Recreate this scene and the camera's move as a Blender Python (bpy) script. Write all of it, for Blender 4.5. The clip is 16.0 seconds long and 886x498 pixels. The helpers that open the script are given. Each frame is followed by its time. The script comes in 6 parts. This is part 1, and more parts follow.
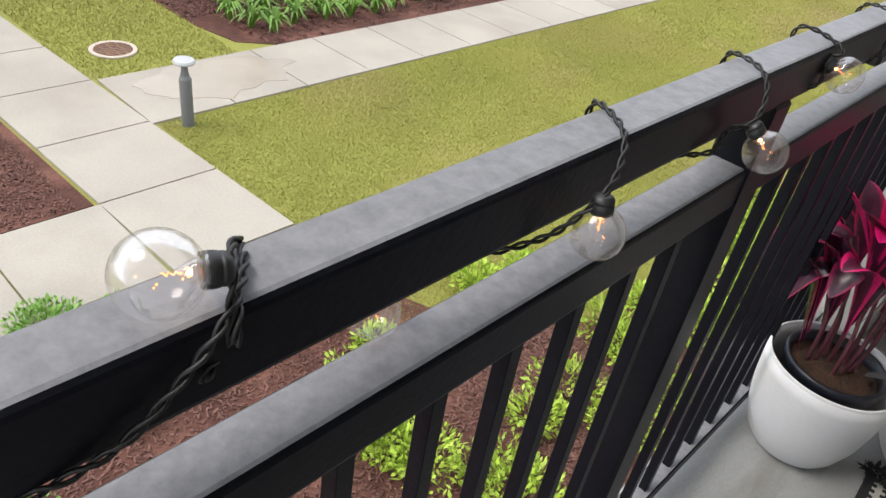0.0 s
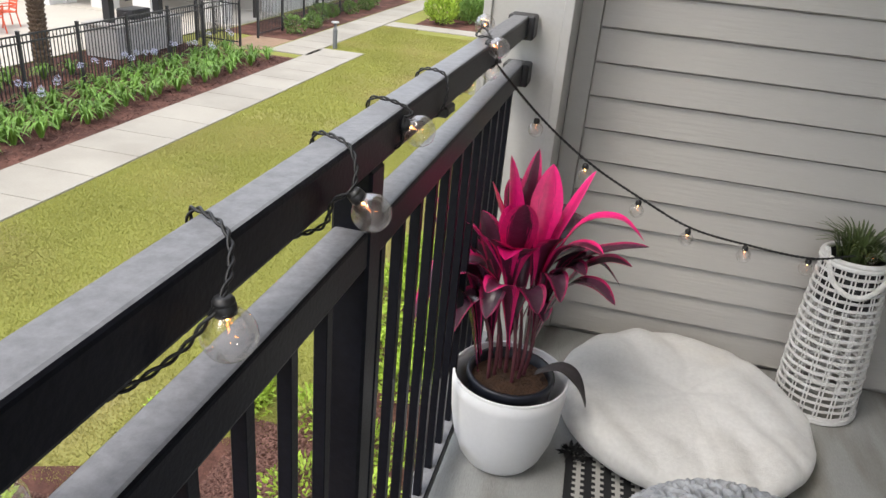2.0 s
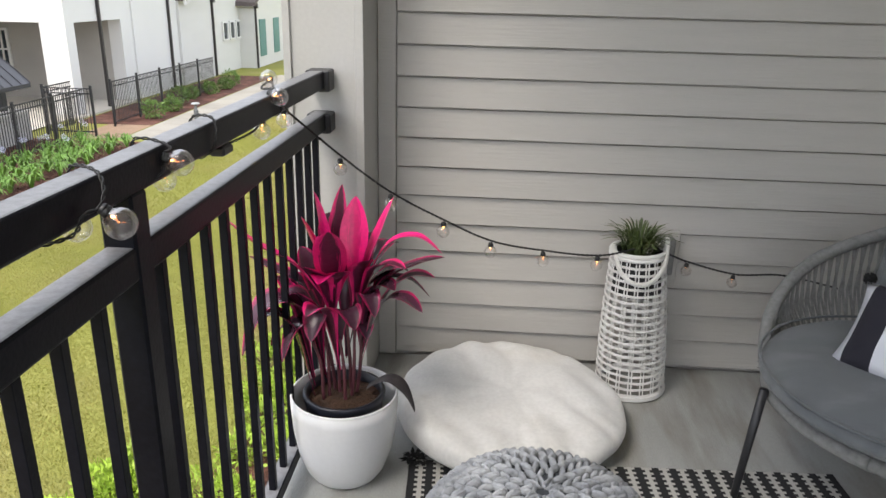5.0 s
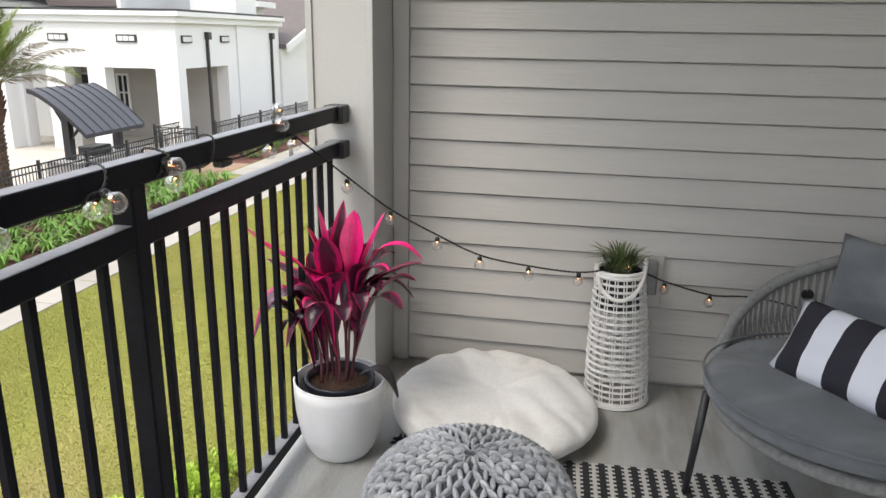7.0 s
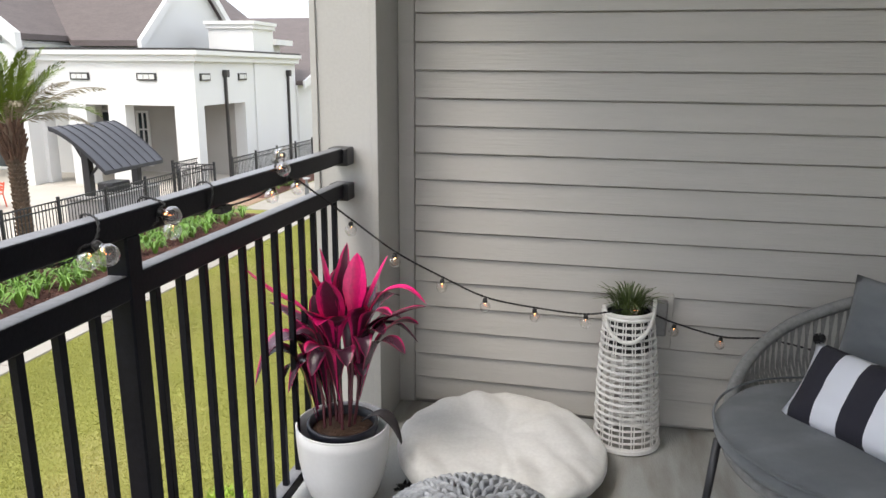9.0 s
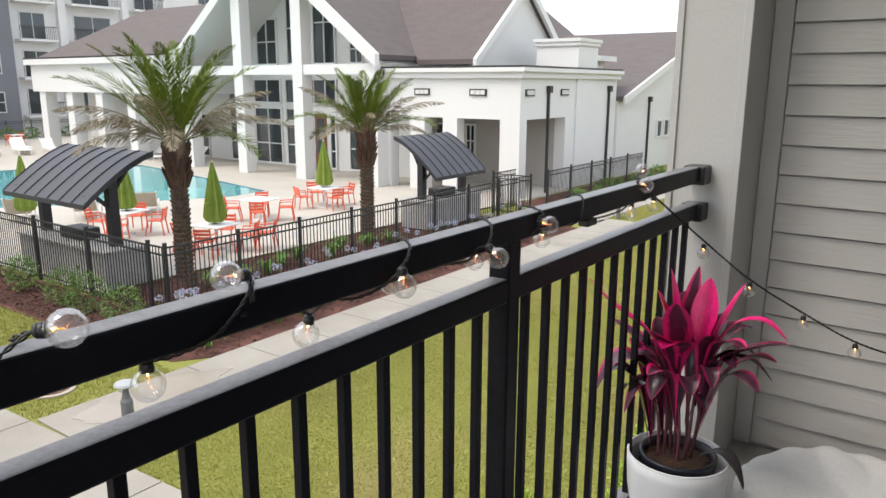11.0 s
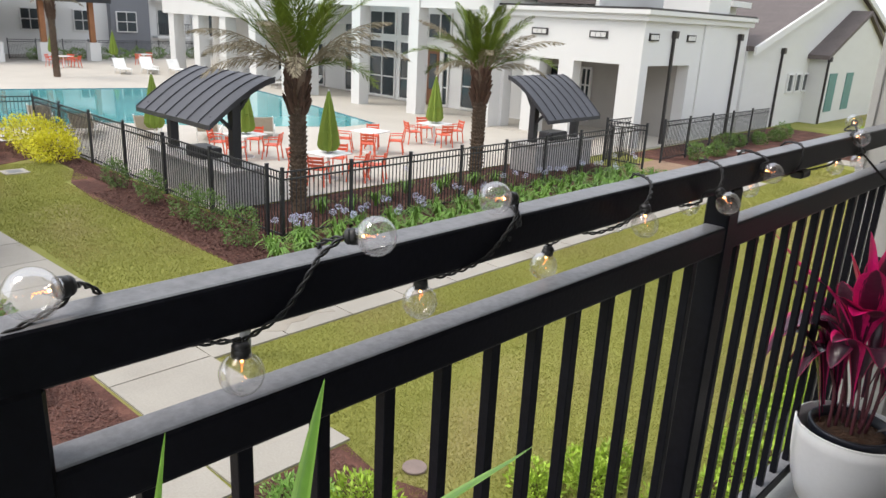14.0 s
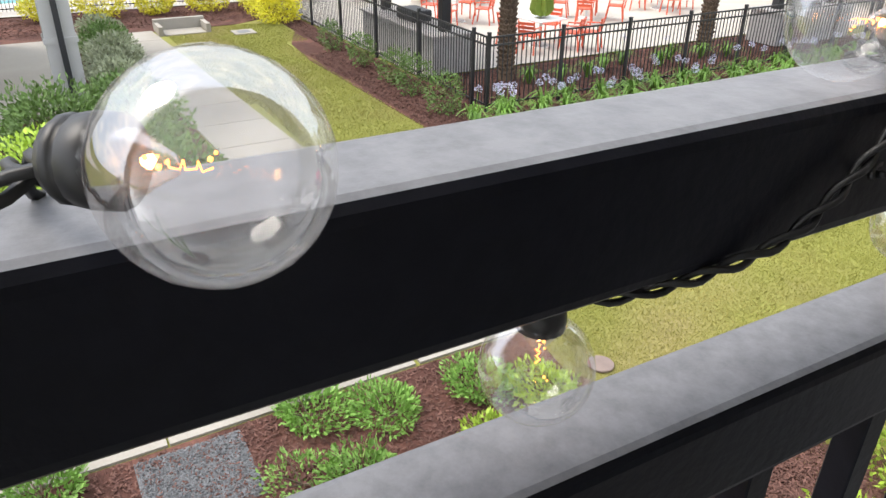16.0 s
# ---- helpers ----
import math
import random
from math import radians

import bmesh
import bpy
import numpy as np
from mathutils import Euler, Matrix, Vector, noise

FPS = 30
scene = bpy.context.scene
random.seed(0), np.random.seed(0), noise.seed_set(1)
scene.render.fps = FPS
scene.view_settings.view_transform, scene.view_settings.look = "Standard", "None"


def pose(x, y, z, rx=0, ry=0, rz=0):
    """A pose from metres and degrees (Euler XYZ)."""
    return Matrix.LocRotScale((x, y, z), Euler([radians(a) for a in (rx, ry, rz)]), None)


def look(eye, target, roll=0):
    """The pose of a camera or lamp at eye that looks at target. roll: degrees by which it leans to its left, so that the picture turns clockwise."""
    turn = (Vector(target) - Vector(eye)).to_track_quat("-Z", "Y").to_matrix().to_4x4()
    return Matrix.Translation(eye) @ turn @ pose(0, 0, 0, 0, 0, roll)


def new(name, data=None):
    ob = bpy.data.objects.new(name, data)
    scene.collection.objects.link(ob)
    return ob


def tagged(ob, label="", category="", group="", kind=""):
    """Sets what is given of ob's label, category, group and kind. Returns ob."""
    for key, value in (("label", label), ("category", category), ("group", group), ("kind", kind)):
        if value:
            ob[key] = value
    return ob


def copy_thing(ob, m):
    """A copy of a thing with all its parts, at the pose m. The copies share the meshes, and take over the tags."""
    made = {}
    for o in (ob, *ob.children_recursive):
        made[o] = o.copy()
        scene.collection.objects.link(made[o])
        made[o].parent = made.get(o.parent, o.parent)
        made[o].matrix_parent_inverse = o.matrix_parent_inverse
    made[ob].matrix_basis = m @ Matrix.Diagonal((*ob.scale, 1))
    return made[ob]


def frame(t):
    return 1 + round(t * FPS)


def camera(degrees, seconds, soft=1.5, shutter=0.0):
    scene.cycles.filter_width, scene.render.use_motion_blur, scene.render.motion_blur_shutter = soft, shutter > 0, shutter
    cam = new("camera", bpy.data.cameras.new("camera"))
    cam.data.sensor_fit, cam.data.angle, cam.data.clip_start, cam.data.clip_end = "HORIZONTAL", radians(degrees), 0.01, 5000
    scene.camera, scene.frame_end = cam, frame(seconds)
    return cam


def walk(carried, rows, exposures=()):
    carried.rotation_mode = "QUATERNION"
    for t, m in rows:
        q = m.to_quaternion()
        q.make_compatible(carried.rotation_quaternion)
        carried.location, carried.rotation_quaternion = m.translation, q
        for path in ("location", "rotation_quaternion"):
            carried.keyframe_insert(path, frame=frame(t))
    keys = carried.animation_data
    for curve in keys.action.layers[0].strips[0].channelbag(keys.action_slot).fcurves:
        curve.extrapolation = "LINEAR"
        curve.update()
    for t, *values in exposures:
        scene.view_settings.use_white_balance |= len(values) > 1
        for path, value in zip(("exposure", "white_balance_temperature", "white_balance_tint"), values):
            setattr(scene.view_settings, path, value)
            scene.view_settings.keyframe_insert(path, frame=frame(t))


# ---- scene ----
cam = camera(62.55, 16.0)
PATH = [
    (0, (0.2344, -0.0260, 1.2926), (-0.7995, 1.2351, 0.1347), 9.684),
    (0.5, (0.2384, -0.0145, 1.3016), (-0.5988, 1.4433, 0.2182), 9.591),
    (1, (0.2504, -0.0163, 1.3070), (-0.4024, 1.5866, 0.3049), 8.498),
    (1.5, (0.2602, -0.0138, 1.3059), (-0.2431, 1.6900, 0.3874), 7.012),
    (2, (0.2691, -0.0069, 1.2973), (-0.1205, 1.7641, 0.4536), 5.376),
    (2.5, (0.2669, 0.0064, 1.2929), (-0.0298, 1.8205, 0.5048), 4.080),
    (3, (0.2844, 0.0011, 1.2976), (0.0735, 1.8432, 0.5480), 3.143),
    (3.5, (0.3050, -0.0031, 1.3027), (0.1824, 1.8562, 0.5762), 2.557),
    (4, (0.3302, -0.0336, 1.2949), (0.2700, 1.8350, 0.5845), 1.921),
    (4.2, (0.3526, -0.0549, 1.2935), (0.3047, 1.8165, 0.5894), 1.609),
    (6.5, (0.7976, -0.4407, 1.2957), (0.4528, 1.4402, 0.7100), 1.064),
    (7, (0.8471, -0.4672, 1.3047), (0.4820, 1.4168, 0.7417), 1.034),
    (7.5, (0.8825, -0.4374, 1.3229), (0.5326, 1.4569, 0.7849), 0.940),
    (8, (0.8988, -0.4311, 1.3268), (0.5754, 1.4739, 0.8108), 0.825),
    (8.5, (0.8908, -0.4369, 1.3293), (0.5598, 1.4723, 0.8341), 0.664),
    (9, (0.8780, -0.4316, 1.3301), (0.4646, 1.4660, 0.8525), 0.449),
    (9.5, (0.8681, -0.4224, 1.3327), (0.2832, 1.4339, 0.8721), 0.235),
    (10, (0.8484, -0.4284, 1.3336), (0.0374, 1.3447, 0.8884), 0.094),
    (10.2, (0.8327, -0.4297, 1.3334), (-0.0769, 1.2964, 0.8939), 0.007),
    (12.3, (0.6148, -0.5909, 1.3152), (-0.6327, 0.8991, 0.8422), 0.726),
    (12.5, (0.6092, -0.6022, 1.3147), (-0.6219, 0.8984, 0.8325), 1.042),
    (13, (0.6117, -0.6124, 1.3108), (-0.5953, 0.8987, 0.8012), 1.880),
    (13.5, (0.5971, -0.6170, 1.3027), (-0.6410, 0.8556, 0.7562), 2.597),
    (14, (0.5555, -0.5846, 1.2951), (-0.7701, 0.7862, 0.6920), 2.921),
    (14.5, (0.4652, -0.4350, 1.2526), (-0.9711, 0.7789, 0.5717), 2.652),
    (15, (0.3539, -0.2718, 1.2169), (-1.1799, 0.7510, 0.4414), 1.982),
    (15.5, (0.2263, -0.2025, 1.1646), (-1.3204, 0.7137, 0.2881), 1.684),
    (16, (0.1519, -0.1613, 1.1346), (-1.3912, 0.6982, 0.1965), 0.778),
]
EXPOSURES = [(0.0, 1.26), (3.5, 1.38), (7.0, 1.45), (9.8, 1.30), (12.5, 0.90), (13.5, 0.92), (15.0, 1.12), (16.0, 1.42)]
walk(cam, [(t, look(eye, target, roll)) for t, eye, target, roll in PATH], EXPOSURES)

# ---- world and light ----
world = bpy.data.worlds.new("world")
scene.world = world
world.use_nodes = True
wn = world.node_tree.nodes
sky = wn.new("ShaderNodeTexSky")
sky.sky_type, sky.sun_disc = "NISHITA", False
sky.sun_elevation, sky.sun_rotation = radians(52), radians(200)
sky.air_density, sky.dust_density, sky.ozone_density = 1.0, 4.0, 1.0
wn["Background"].inputs["Strength"].default_value = 0.12
soften = wn.new("ShaderNodeMix")
soften.data_type = "RGBA"
soften.inputs["Factor"].default_value = 0.82
cloud, cramp = wn.new("ShaderNodeTexNoise"), wn.new("ShaderNodeMix")
cloud.inputs["Scale"].default_value, cloud.inputs["Detail"].default_value = 5.0, 7.0
wtc, wmp, cr = wn.new("ShaderNodeTexCoord"), wn.new("ShaderNodeMapping"), wn.new("ShaderNodeMapRange")
wmp.inputs["Scale"].default_value = (1, 1, 4)
world.node_tree.links.new(wtc.outputs["Generated"], wmp.inputs["Vector"])
world.node_tree.links.new(wmp.outputs["Vector"], cloud.inputs["Vector"])
cr.inputs["From Min"].default_value, cr.inputs["From Max"].default_value = 0.46, 0.70
world.node_tree.links.new(cloud.outputs["Fac"], cr.inputs["Value"])
cramp.data_type = "RGBA"
cramp.inputs["A"].default_value, cramp.inputs["B"].default_value = (5.9, 6.5, 7.5, 1), (10.2, 9.6, 9.2, 1)
world.node_tree.links.new(cr.outputs["Result"], cramp.inputs["Factor"])
world.node_tree.links.new(cramp.outputs["Result"], soften.inputs["B"])
world.node_tree.links.new(sky.outputs["Color"], soften.inputs["A"])
world.node_tree.links.new(soften.outputs["Result"], wn["Background"].inputs["Color"])
sun = new("sun", bpy.data.lights.new("sun", "SUN"))
sun.data.energy, sun.data.angle, sun.data.color = 1.15, radians(25), (1.0, 0.93, 0.84)
sun.matrix_world = look((0, 0, 10), (4.0, 5.5, 0))


# ---- materials ----
def mat(name, color, rough=0.6, scale=8.0, var=0.15, bump=0.0, bump_scale=60.0, metal=0.0, fine=90.0, second=None, mask=(0.45, 0.6), spec=0.5, rnd=0.0, stretch=None, sheen=0.0, coords="Object"):
    """A surface with variation at two scales, relief, and an optional second colour in patches."""
    m = bpy.data.materials.new(name)
    m.use_nodes = True
    n, l = m.node_tree.nodes, m.node_tree.links
    b = n["Principled BSDF"]
    tc = n.new("ShaderNodeTexCoord")
    mp = n.new("ShaderNodeMapping")
    l.new(tc.outputs[coords], mp.inputs["Vector"])
    if stretch:
        mp.inputs["Scale"].default_value = stretch
    def noise_node(sc, detail=4.0):
        t = n.new("ShaderNodeTexNoise")
        t.inputs["Scale"].default_value, t.inputs["Detail"].default_value = sc, detail
        l.new(mp.outputs["Vector"], t.inputs["Vector"])
        return t
    big, small = noise_node(scale), noise_node(fine, 3.0)
    add = n.new("ShaderNodeMath")
    add.operation = "ADD"
    l.new(big.outputs["Fac"], add.inputs[0])
    l.new(small.outputs["Fac"], add.inputs[1])
    rng = n.new("ShaderNodeMapRange")
    rng.inputs["From Min"].default_value, rng.inputs["From Max"].default_value = 0.6, 1.4
    rng.inputs["To Min"].default_value, rng.inputs["To Max"].default_value = 1 - var, 1 + var
    l.new(add.outputs[0], rng.inputs["Value"])
    base = n.new("ShaderNodeMix")
    base.data_type, base.blend_type = "RGBA", "MIX"
    base.inputs["A"].default_value = (*color, 1)
    base.inputs["B"].default_value = (*(second or color), 1)
    base.inputs["Factor"].default_value = 0
    if second:
        patch = noise_node(scale * 0.6, 5.0)
        mr = n.new("ShaderNodeMapRange")
        mr.inputs["From Min"].default_value, mr.inputs["From Max"].default_value = mask
        l.new(patch.outputs["Fac"], mr.inputs["Value"])
        l.new(mr.outputs["Result"], base.inputs["Factor"])
    mul = n.new("ShaderNodeMix")
    mul.data_type, mul.blend_type = "RGBA", "MULTIPLY"
    mul.inputs["Factor"].default_value = 1
    l.new(base.outputs["Result"], mul.inputs["A"])
    last = rng.outputs["Result"]
    if rnd:
        oi = n.new("ShaderNodeObjectInfo")
        geo = n.new("ShaderNodeNewGeometry")
        sm = n.new("ShaderNodeMath")
        sm.operation = "ADD"
        l.new(oi.outputs["Random"], sm.inputs[0])
        l.new(geo.outputs["Random Per Island"], sm.inputs[1])
        r2 = n.new("ShaderNodeMapRange")
        r2.inputs["From Max"].default_value = 2
        r2.inputs["To Min"].default_value, r2.inputs["To Max"].default_value = 1 - rnd, 1 + rnd
        l.new(sm.outputs[0], r2.inputs["Value"])
        m2 = n.new("ShaderNodeMath")
        m2.operation = "MULTIPLY"
        l.new(last, m2.inputs[0])
        l.new(r2.outputs["Result"], m2.inputs[1])
        last = m2.outputs[0]
    l.new(last, mul.inputs["B"])
    l.new(mul.outputs["Result"], b.inputs["Base Color"])
    b.inputs["Roughness"].default_value, b.inputs["Metallic"].default_value = rough, metal
    b.inputs["Specular IOR Level"].default_value = spec
    if sheen:
        b.inputs["Sheen Weight"].default_value = sheen
    if bump:
        bt = noise_node(bump_scale, 5.0)
        bp = n.new("ShaderNodeBump")
        bp.inputs["Strength"].default_value, bp.inputs["Distance"].default_value = bump, 0.01
        l.new(bt.outputs["Fac"], bp.inputs["Height"])
        l.new(bp.outputs["Normal"], b.inputs["Normal"])
    return m


def thin_glass(name, tint=(1, 1, 1), ior=1.45):
    m = bpy.data.materials.new(name)
    m.use_nodes = True
    n, l = m.node_tree.nodes, m.node_tree.links
    n.remove(n["Principled BSDF"])
    tr, gl, fr, mx = n.new("ShaderNodeBsdfTransparent"), n.new("ShaderNodeBsdfGlossy"), n.new("ShaderNodeFresnel"), n.new("ShaderNodeMixShader")
    tr.inputs["Color"].default_value = (*tint, 1)
    gl.inputs["Roughness"].default_value = 0.02
    fr.inputs["IOR"].default_value = ior
    cap = n.new("ShaderNodeMath")
    cap.operation, cap.inputs[1].default_value = "MINIMUM", 0.34
    l.new(fr.outputs["Fac"], cap.inputs[0])
    l.new(cap.outputs[0], mx.inputs["Fac"])
    film, dif = n.new("ShaderNodeMixShader"), n.new("ShaderNodeBsdfTranslucent")
    dif.inputs["Color"].default_value = (0.9, 0.9, 0.9, 1)
    film.inputs["Fac"].default_value = 0.09
    l.new(tr.outputs[0], film.inputs[1])
    l.new(dif.outputs[0], film.inputs[2])
    l.new(film.outputs[0], mx.inputs[1])
    l.new(gl.outputs[0], mx.inputs[2])
    l.new(mx.outputs[0], n["Material Output"].inputs["Surface"])
    return m


def glow(name, color, strength):
    m = bpy.data.materials.new(name)
    m.use_nodes = True
    b = m.node_tree.nodes["Principled BSDF"]
    b.inputs["Base Color"].default_value = (*color, 1)
    b.inputs["Emission Color"].default_value = (*color, 1)
    b.inputs["Emission Strength"].default_value = strength
    return m


RAIL = mat("rail_paint", (0.007, 0.0075, 0.011), 0.36, 5, 0.3, 0.05, 160, second=(0.011, 0.011, 0.013), mask=(0.55, 0.8), spec=0.11)
rn, rl = RAIL.node_tree.nodes, RAIL.node_tree.links
# up-facing faces turn grey: dust plus the sky's sheen, put into the colour
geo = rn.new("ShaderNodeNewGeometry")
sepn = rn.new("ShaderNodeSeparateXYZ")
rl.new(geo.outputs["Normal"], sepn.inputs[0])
dust_sheen_noise = rn.new("ShaderNodeTexNoise")
dust_sheen_noise.inputs["Scale"].default_value, dust_sheen_noise.inputs["Detail"].default_value = 70, 8
rtc = rn.new("ShaderNodeTexCoord")
rl.new(rtc.outputs["Object"], dust_sheen_noise.inputs["Vector"])
dust_sheen_noise.inputs["Roughness"].default_value = 0.72
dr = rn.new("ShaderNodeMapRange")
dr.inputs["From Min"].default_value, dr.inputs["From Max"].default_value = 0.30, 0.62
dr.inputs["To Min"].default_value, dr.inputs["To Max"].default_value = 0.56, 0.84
rl.new(dust_sheen_noise.outputs["Fac"], dr.inputs["Value"])
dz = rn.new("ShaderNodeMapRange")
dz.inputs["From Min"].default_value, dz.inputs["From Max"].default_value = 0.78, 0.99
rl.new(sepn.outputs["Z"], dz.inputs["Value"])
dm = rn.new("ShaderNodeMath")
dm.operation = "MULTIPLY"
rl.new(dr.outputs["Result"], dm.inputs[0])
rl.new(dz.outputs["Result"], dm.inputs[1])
dust_sheen = rn.new("ShaderNodeMix")
dust_sheen.data_type = "RGBA"
dust_sheen.inputs["B"].default_value = (0.25, 0.253, 0.268, 1)
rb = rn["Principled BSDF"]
rl.new(rb.inputs["Base Color"].links[0].from_socket, dust_sheen.inputs["A"])
rl.new(dm.outputs[0], dust_sheen.inputs["Factor"])
rl.new(dust_sheen.outputs["Result"], rb.inputs["Base Color"])
FLOOR = mat("painted_floor", (0.33, 0.335, 0.325), 0.55, 3, 0.16, 0.25, 40, second=(0.20, 0.185, 0.155), mask=(0.48, 0.72), stretch=(5, 1, 1))
SIDING = mat("siding_paint", (0.40, 0.384, 0.358), 0.62, 3, 0.05, 0.16, 14, stretch=(0.6, 6, 9), rnd=0.02)
TRIM = mat("trim_paint", (0.40, 0.395, 0.38), 0.55, 4, 0.05, 0.1, 60)
CEIL = mat("ceiling_paint", (0.62, 0.61, 0.58), 0.7, 3, 0.05, 0.1, 30)
GRASS = mat("lawn", (0.208, 0.212, 0.053), 0.9, 0.55, 0.25, 0.9, 45, fine=28, second=(0.255, 0.215, 0.095), mask=(0.52, 0.70), spec=0.15)
BLADE = mat("grass_blade", (0.298, 0.300, 0.073), 0.8, 0.6, 0.25, spec=0.2, rnd=0.18, second=(0.35, 0.298, 0.11), mask=(0.5, 0.7))
MULCH = mat("mulch", (0.075, 0.034, 0.026), 0.9, 3, 0.4, 1.0, 40, fine=35, second=(0.13, 0.06, 0.045), mask=(0.45, 0.6), spec=0.2)
CHIP = mat("bark_chip", (0.105, 0.054, 0.043), 0.85, 4, 0.3, spec=0.2, rnd=0.75)
CONC = mat("sidewalk_concrete", (0.315, 0.290, 0.248), 0.75, 0.9, 0.13, 0.15, 120, fine=40, second=(0.25, 0.226, 0.19), mask=(0.45, 0.7), rnd=0.08)
WET = mat("wet_concrete", (0.30, 0.265, 0.215), 0.22, 1.5, 0.2, spec=0.4)
DECK = mat("pool_deck", (0.46, 0.425, 0.37), 0.7, 0.6, 0.08, 0.1, 60, fine=14)
STUCCO = mat("white_stucco", (0.64, 0.635, 0.615), 0.8, 0.5, 0.03, 0.15, 60)
STUCCO2 = mat("white_brick_paint", (0.60, 0.595, 0.57), 0.8, 0.5, 0.04, 0.4, 9, stretch=(1, 1, 4))
GREYSIDE = mat("grey_facade", (0.16, 0.165, 0.18), 0.7, 0.6, 0.06)
SHINGLE = mat("roof_shingle", (0.115, 0.095, 0.09), 0.9, 1.2, 0.15, 0.6, 18, fine=6, stretch=(1, 1, 4))
ROOFMETAL = mat("standing_seam_metal", (0.05, 0.05, 0.058), 0.42, 2, 0.1, metal=0.3)
DARKMETAL = mat("dark_metal", (0.022, 0.022, 0.025), 0.45, 4, 0.2)
BRONZE = mat("bronze_metal", (0.03, 0.026, 0.025), 0.5, 4, 0.2)
WINDOW = mat("dark_window", (0.03, 0.04, 0.045), 0.06, 0.8, 0.5, spec=0.8)
# porch back wall and ceiling, darkened in the colour for the shade inside
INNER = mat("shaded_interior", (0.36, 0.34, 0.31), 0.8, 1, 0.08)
WOOD = mat("brown_door", (0.17, 0.07, 0.03), 0.5, 3, 0.3)
TEAL = mat("teal_shutter", (0.10, 0.22, 0.20), 0.6, 3, 0.1)
WATER = mat("pool_water", (0.09, 0.33, 0.34), 0.05, 0.8, 0.12, 0.15, 3, second=(0.13, 0.42, 0.42), mask=(0.35, 0.7))
POOLTILE = mat("pool_tile", (0.05, 0.14, 0.2), 0.3, 6, 0.2)
ORANGE = mat("orange_plastic", (0.68, 0.11, 0.05), 0.5, 3, 0.05)
WHITE = mat("white_plastic", (0.75, 0.75, 0.73), 0.5, 3, 0.04)
BEIGE = mat("beige_sling", (0.42, 0.37, 0.30), 0.8, 6, 0.1)
UMBRELLA = mat("green_canvas", (0.17, 0.24, 0.03), 0.8, 3, 0.15, 0.2, 40)
STONE = mat("grey_stone", (0.36, 0.35, 0.34), 0.8, 4, 0.15, 0.3, 30)
TRUNK = mat("palm_trunk", (0.11, 0.075, 0.05), 0.9, 3, 0.3, 0.8, 30, rnd=0.35)
PALM = mat("palm_leaf", (0.10, 0.14, 0.014), 0.65, 2, 0.2, rnd=0.4, spec=0.2)
PALMDRY = mat("palm_leaf_dry", (0.24, 0.205, 0.14), 0.75, 2, 0.25, rnd=0.3, spec=0.15)
LEAF = mat("shrub_leaf", (0.12, 0.205, 0.045), 0.6, 3, 0.2, rnd=0.4)
JUNIPER = mat("juniper_leaf", (0.17, 0.31, 0.06), 0.65, 3, 0.2, rnd=0.4)
LEAFLIGHT = mat("light_leaf", (0.32, 0.45, 0.05), 0.6, 3, 0.2, rnd=0.4)
GOLD = mat("golden_leaf", (0.56, 0.52, 0.02), 0.6, 3, 0.15, rnd=0.3)
VARIEG = mat("variegated_leaf", (0.30, 0.33, 0.20), 0.6, 3, 0.2, rnd=0.4)
FLOWER = mat("pale_blue_flower", (0.52, 0.53, 0.70), 0.7, 5, 0.1, rnd=0.2)
YELLOWF = mat("yellow_flower", (0.7, 0.42, 0.02), 0.7, 5, 0.1)
GRAVEL = mat("grey_gravel", (0.125, 0.128, 0.133), 0.9, 8, 0.3, 0.8, 60, rnd=0.6)
SOIL = mat("potting_soil", (0.055, 0.027, 0.014), 0.95, 20, 0.5, 1.0, 90)


# ---- building helpers ----
def part(name, bm, material, parent=None, label="", smooth=False, m=None):
    me = bpy.data.meshes.new(name)
    bm.normal_update()
    bm.to_mesh(me)
    bm.free()
    me.materials.append(material)
    if smooth:
        me.polygons.foreach_set("use_smooth", [True] * len(me.polygons))
    ob = new(name, me)
    if parent is not None:
        ob.parent = parent
    if m is not None:
        ob.matrix_basis = m
    if label:
        ob["label"] = label
    return ob


def share(name, me, parent, m):
    ob = new(name, me)
    ob.parent = parent
    ob.matrix_basis = m
    return ob


def thing(name, label, category, m=None, group="", kind=""):
    ob = new(name)
    ob.empty_display_size = 0.1
    if m is not None:
        ob.matrix_basis = m
    return tagged(ob, label, category, group, kind)


def box(bm, x0, x1, y0, y1, z0, z1, bevel=0.0, seg=1):
    g = bmesh.ops.create_cube(bm, size=1, matrix=Matrix.LocRotScale(((x0 + x1) / 2, (y0 + y1) / 2, (z0 + z1) / 2), None, (abs(x1 - x0), abs(y1 - y0), abs(z1 - z0))))
    if bevel:
        es = list({e for v in g["verts"] for e in v.link_edges})
        bmesh.ops.bevel(bm, geom=es, offset=bevel, segments=seg, affect="EDGES", profile=0.5)
    return bm


def boxm(*a, **k):
    return box(bmesh.new(), *a, **k)


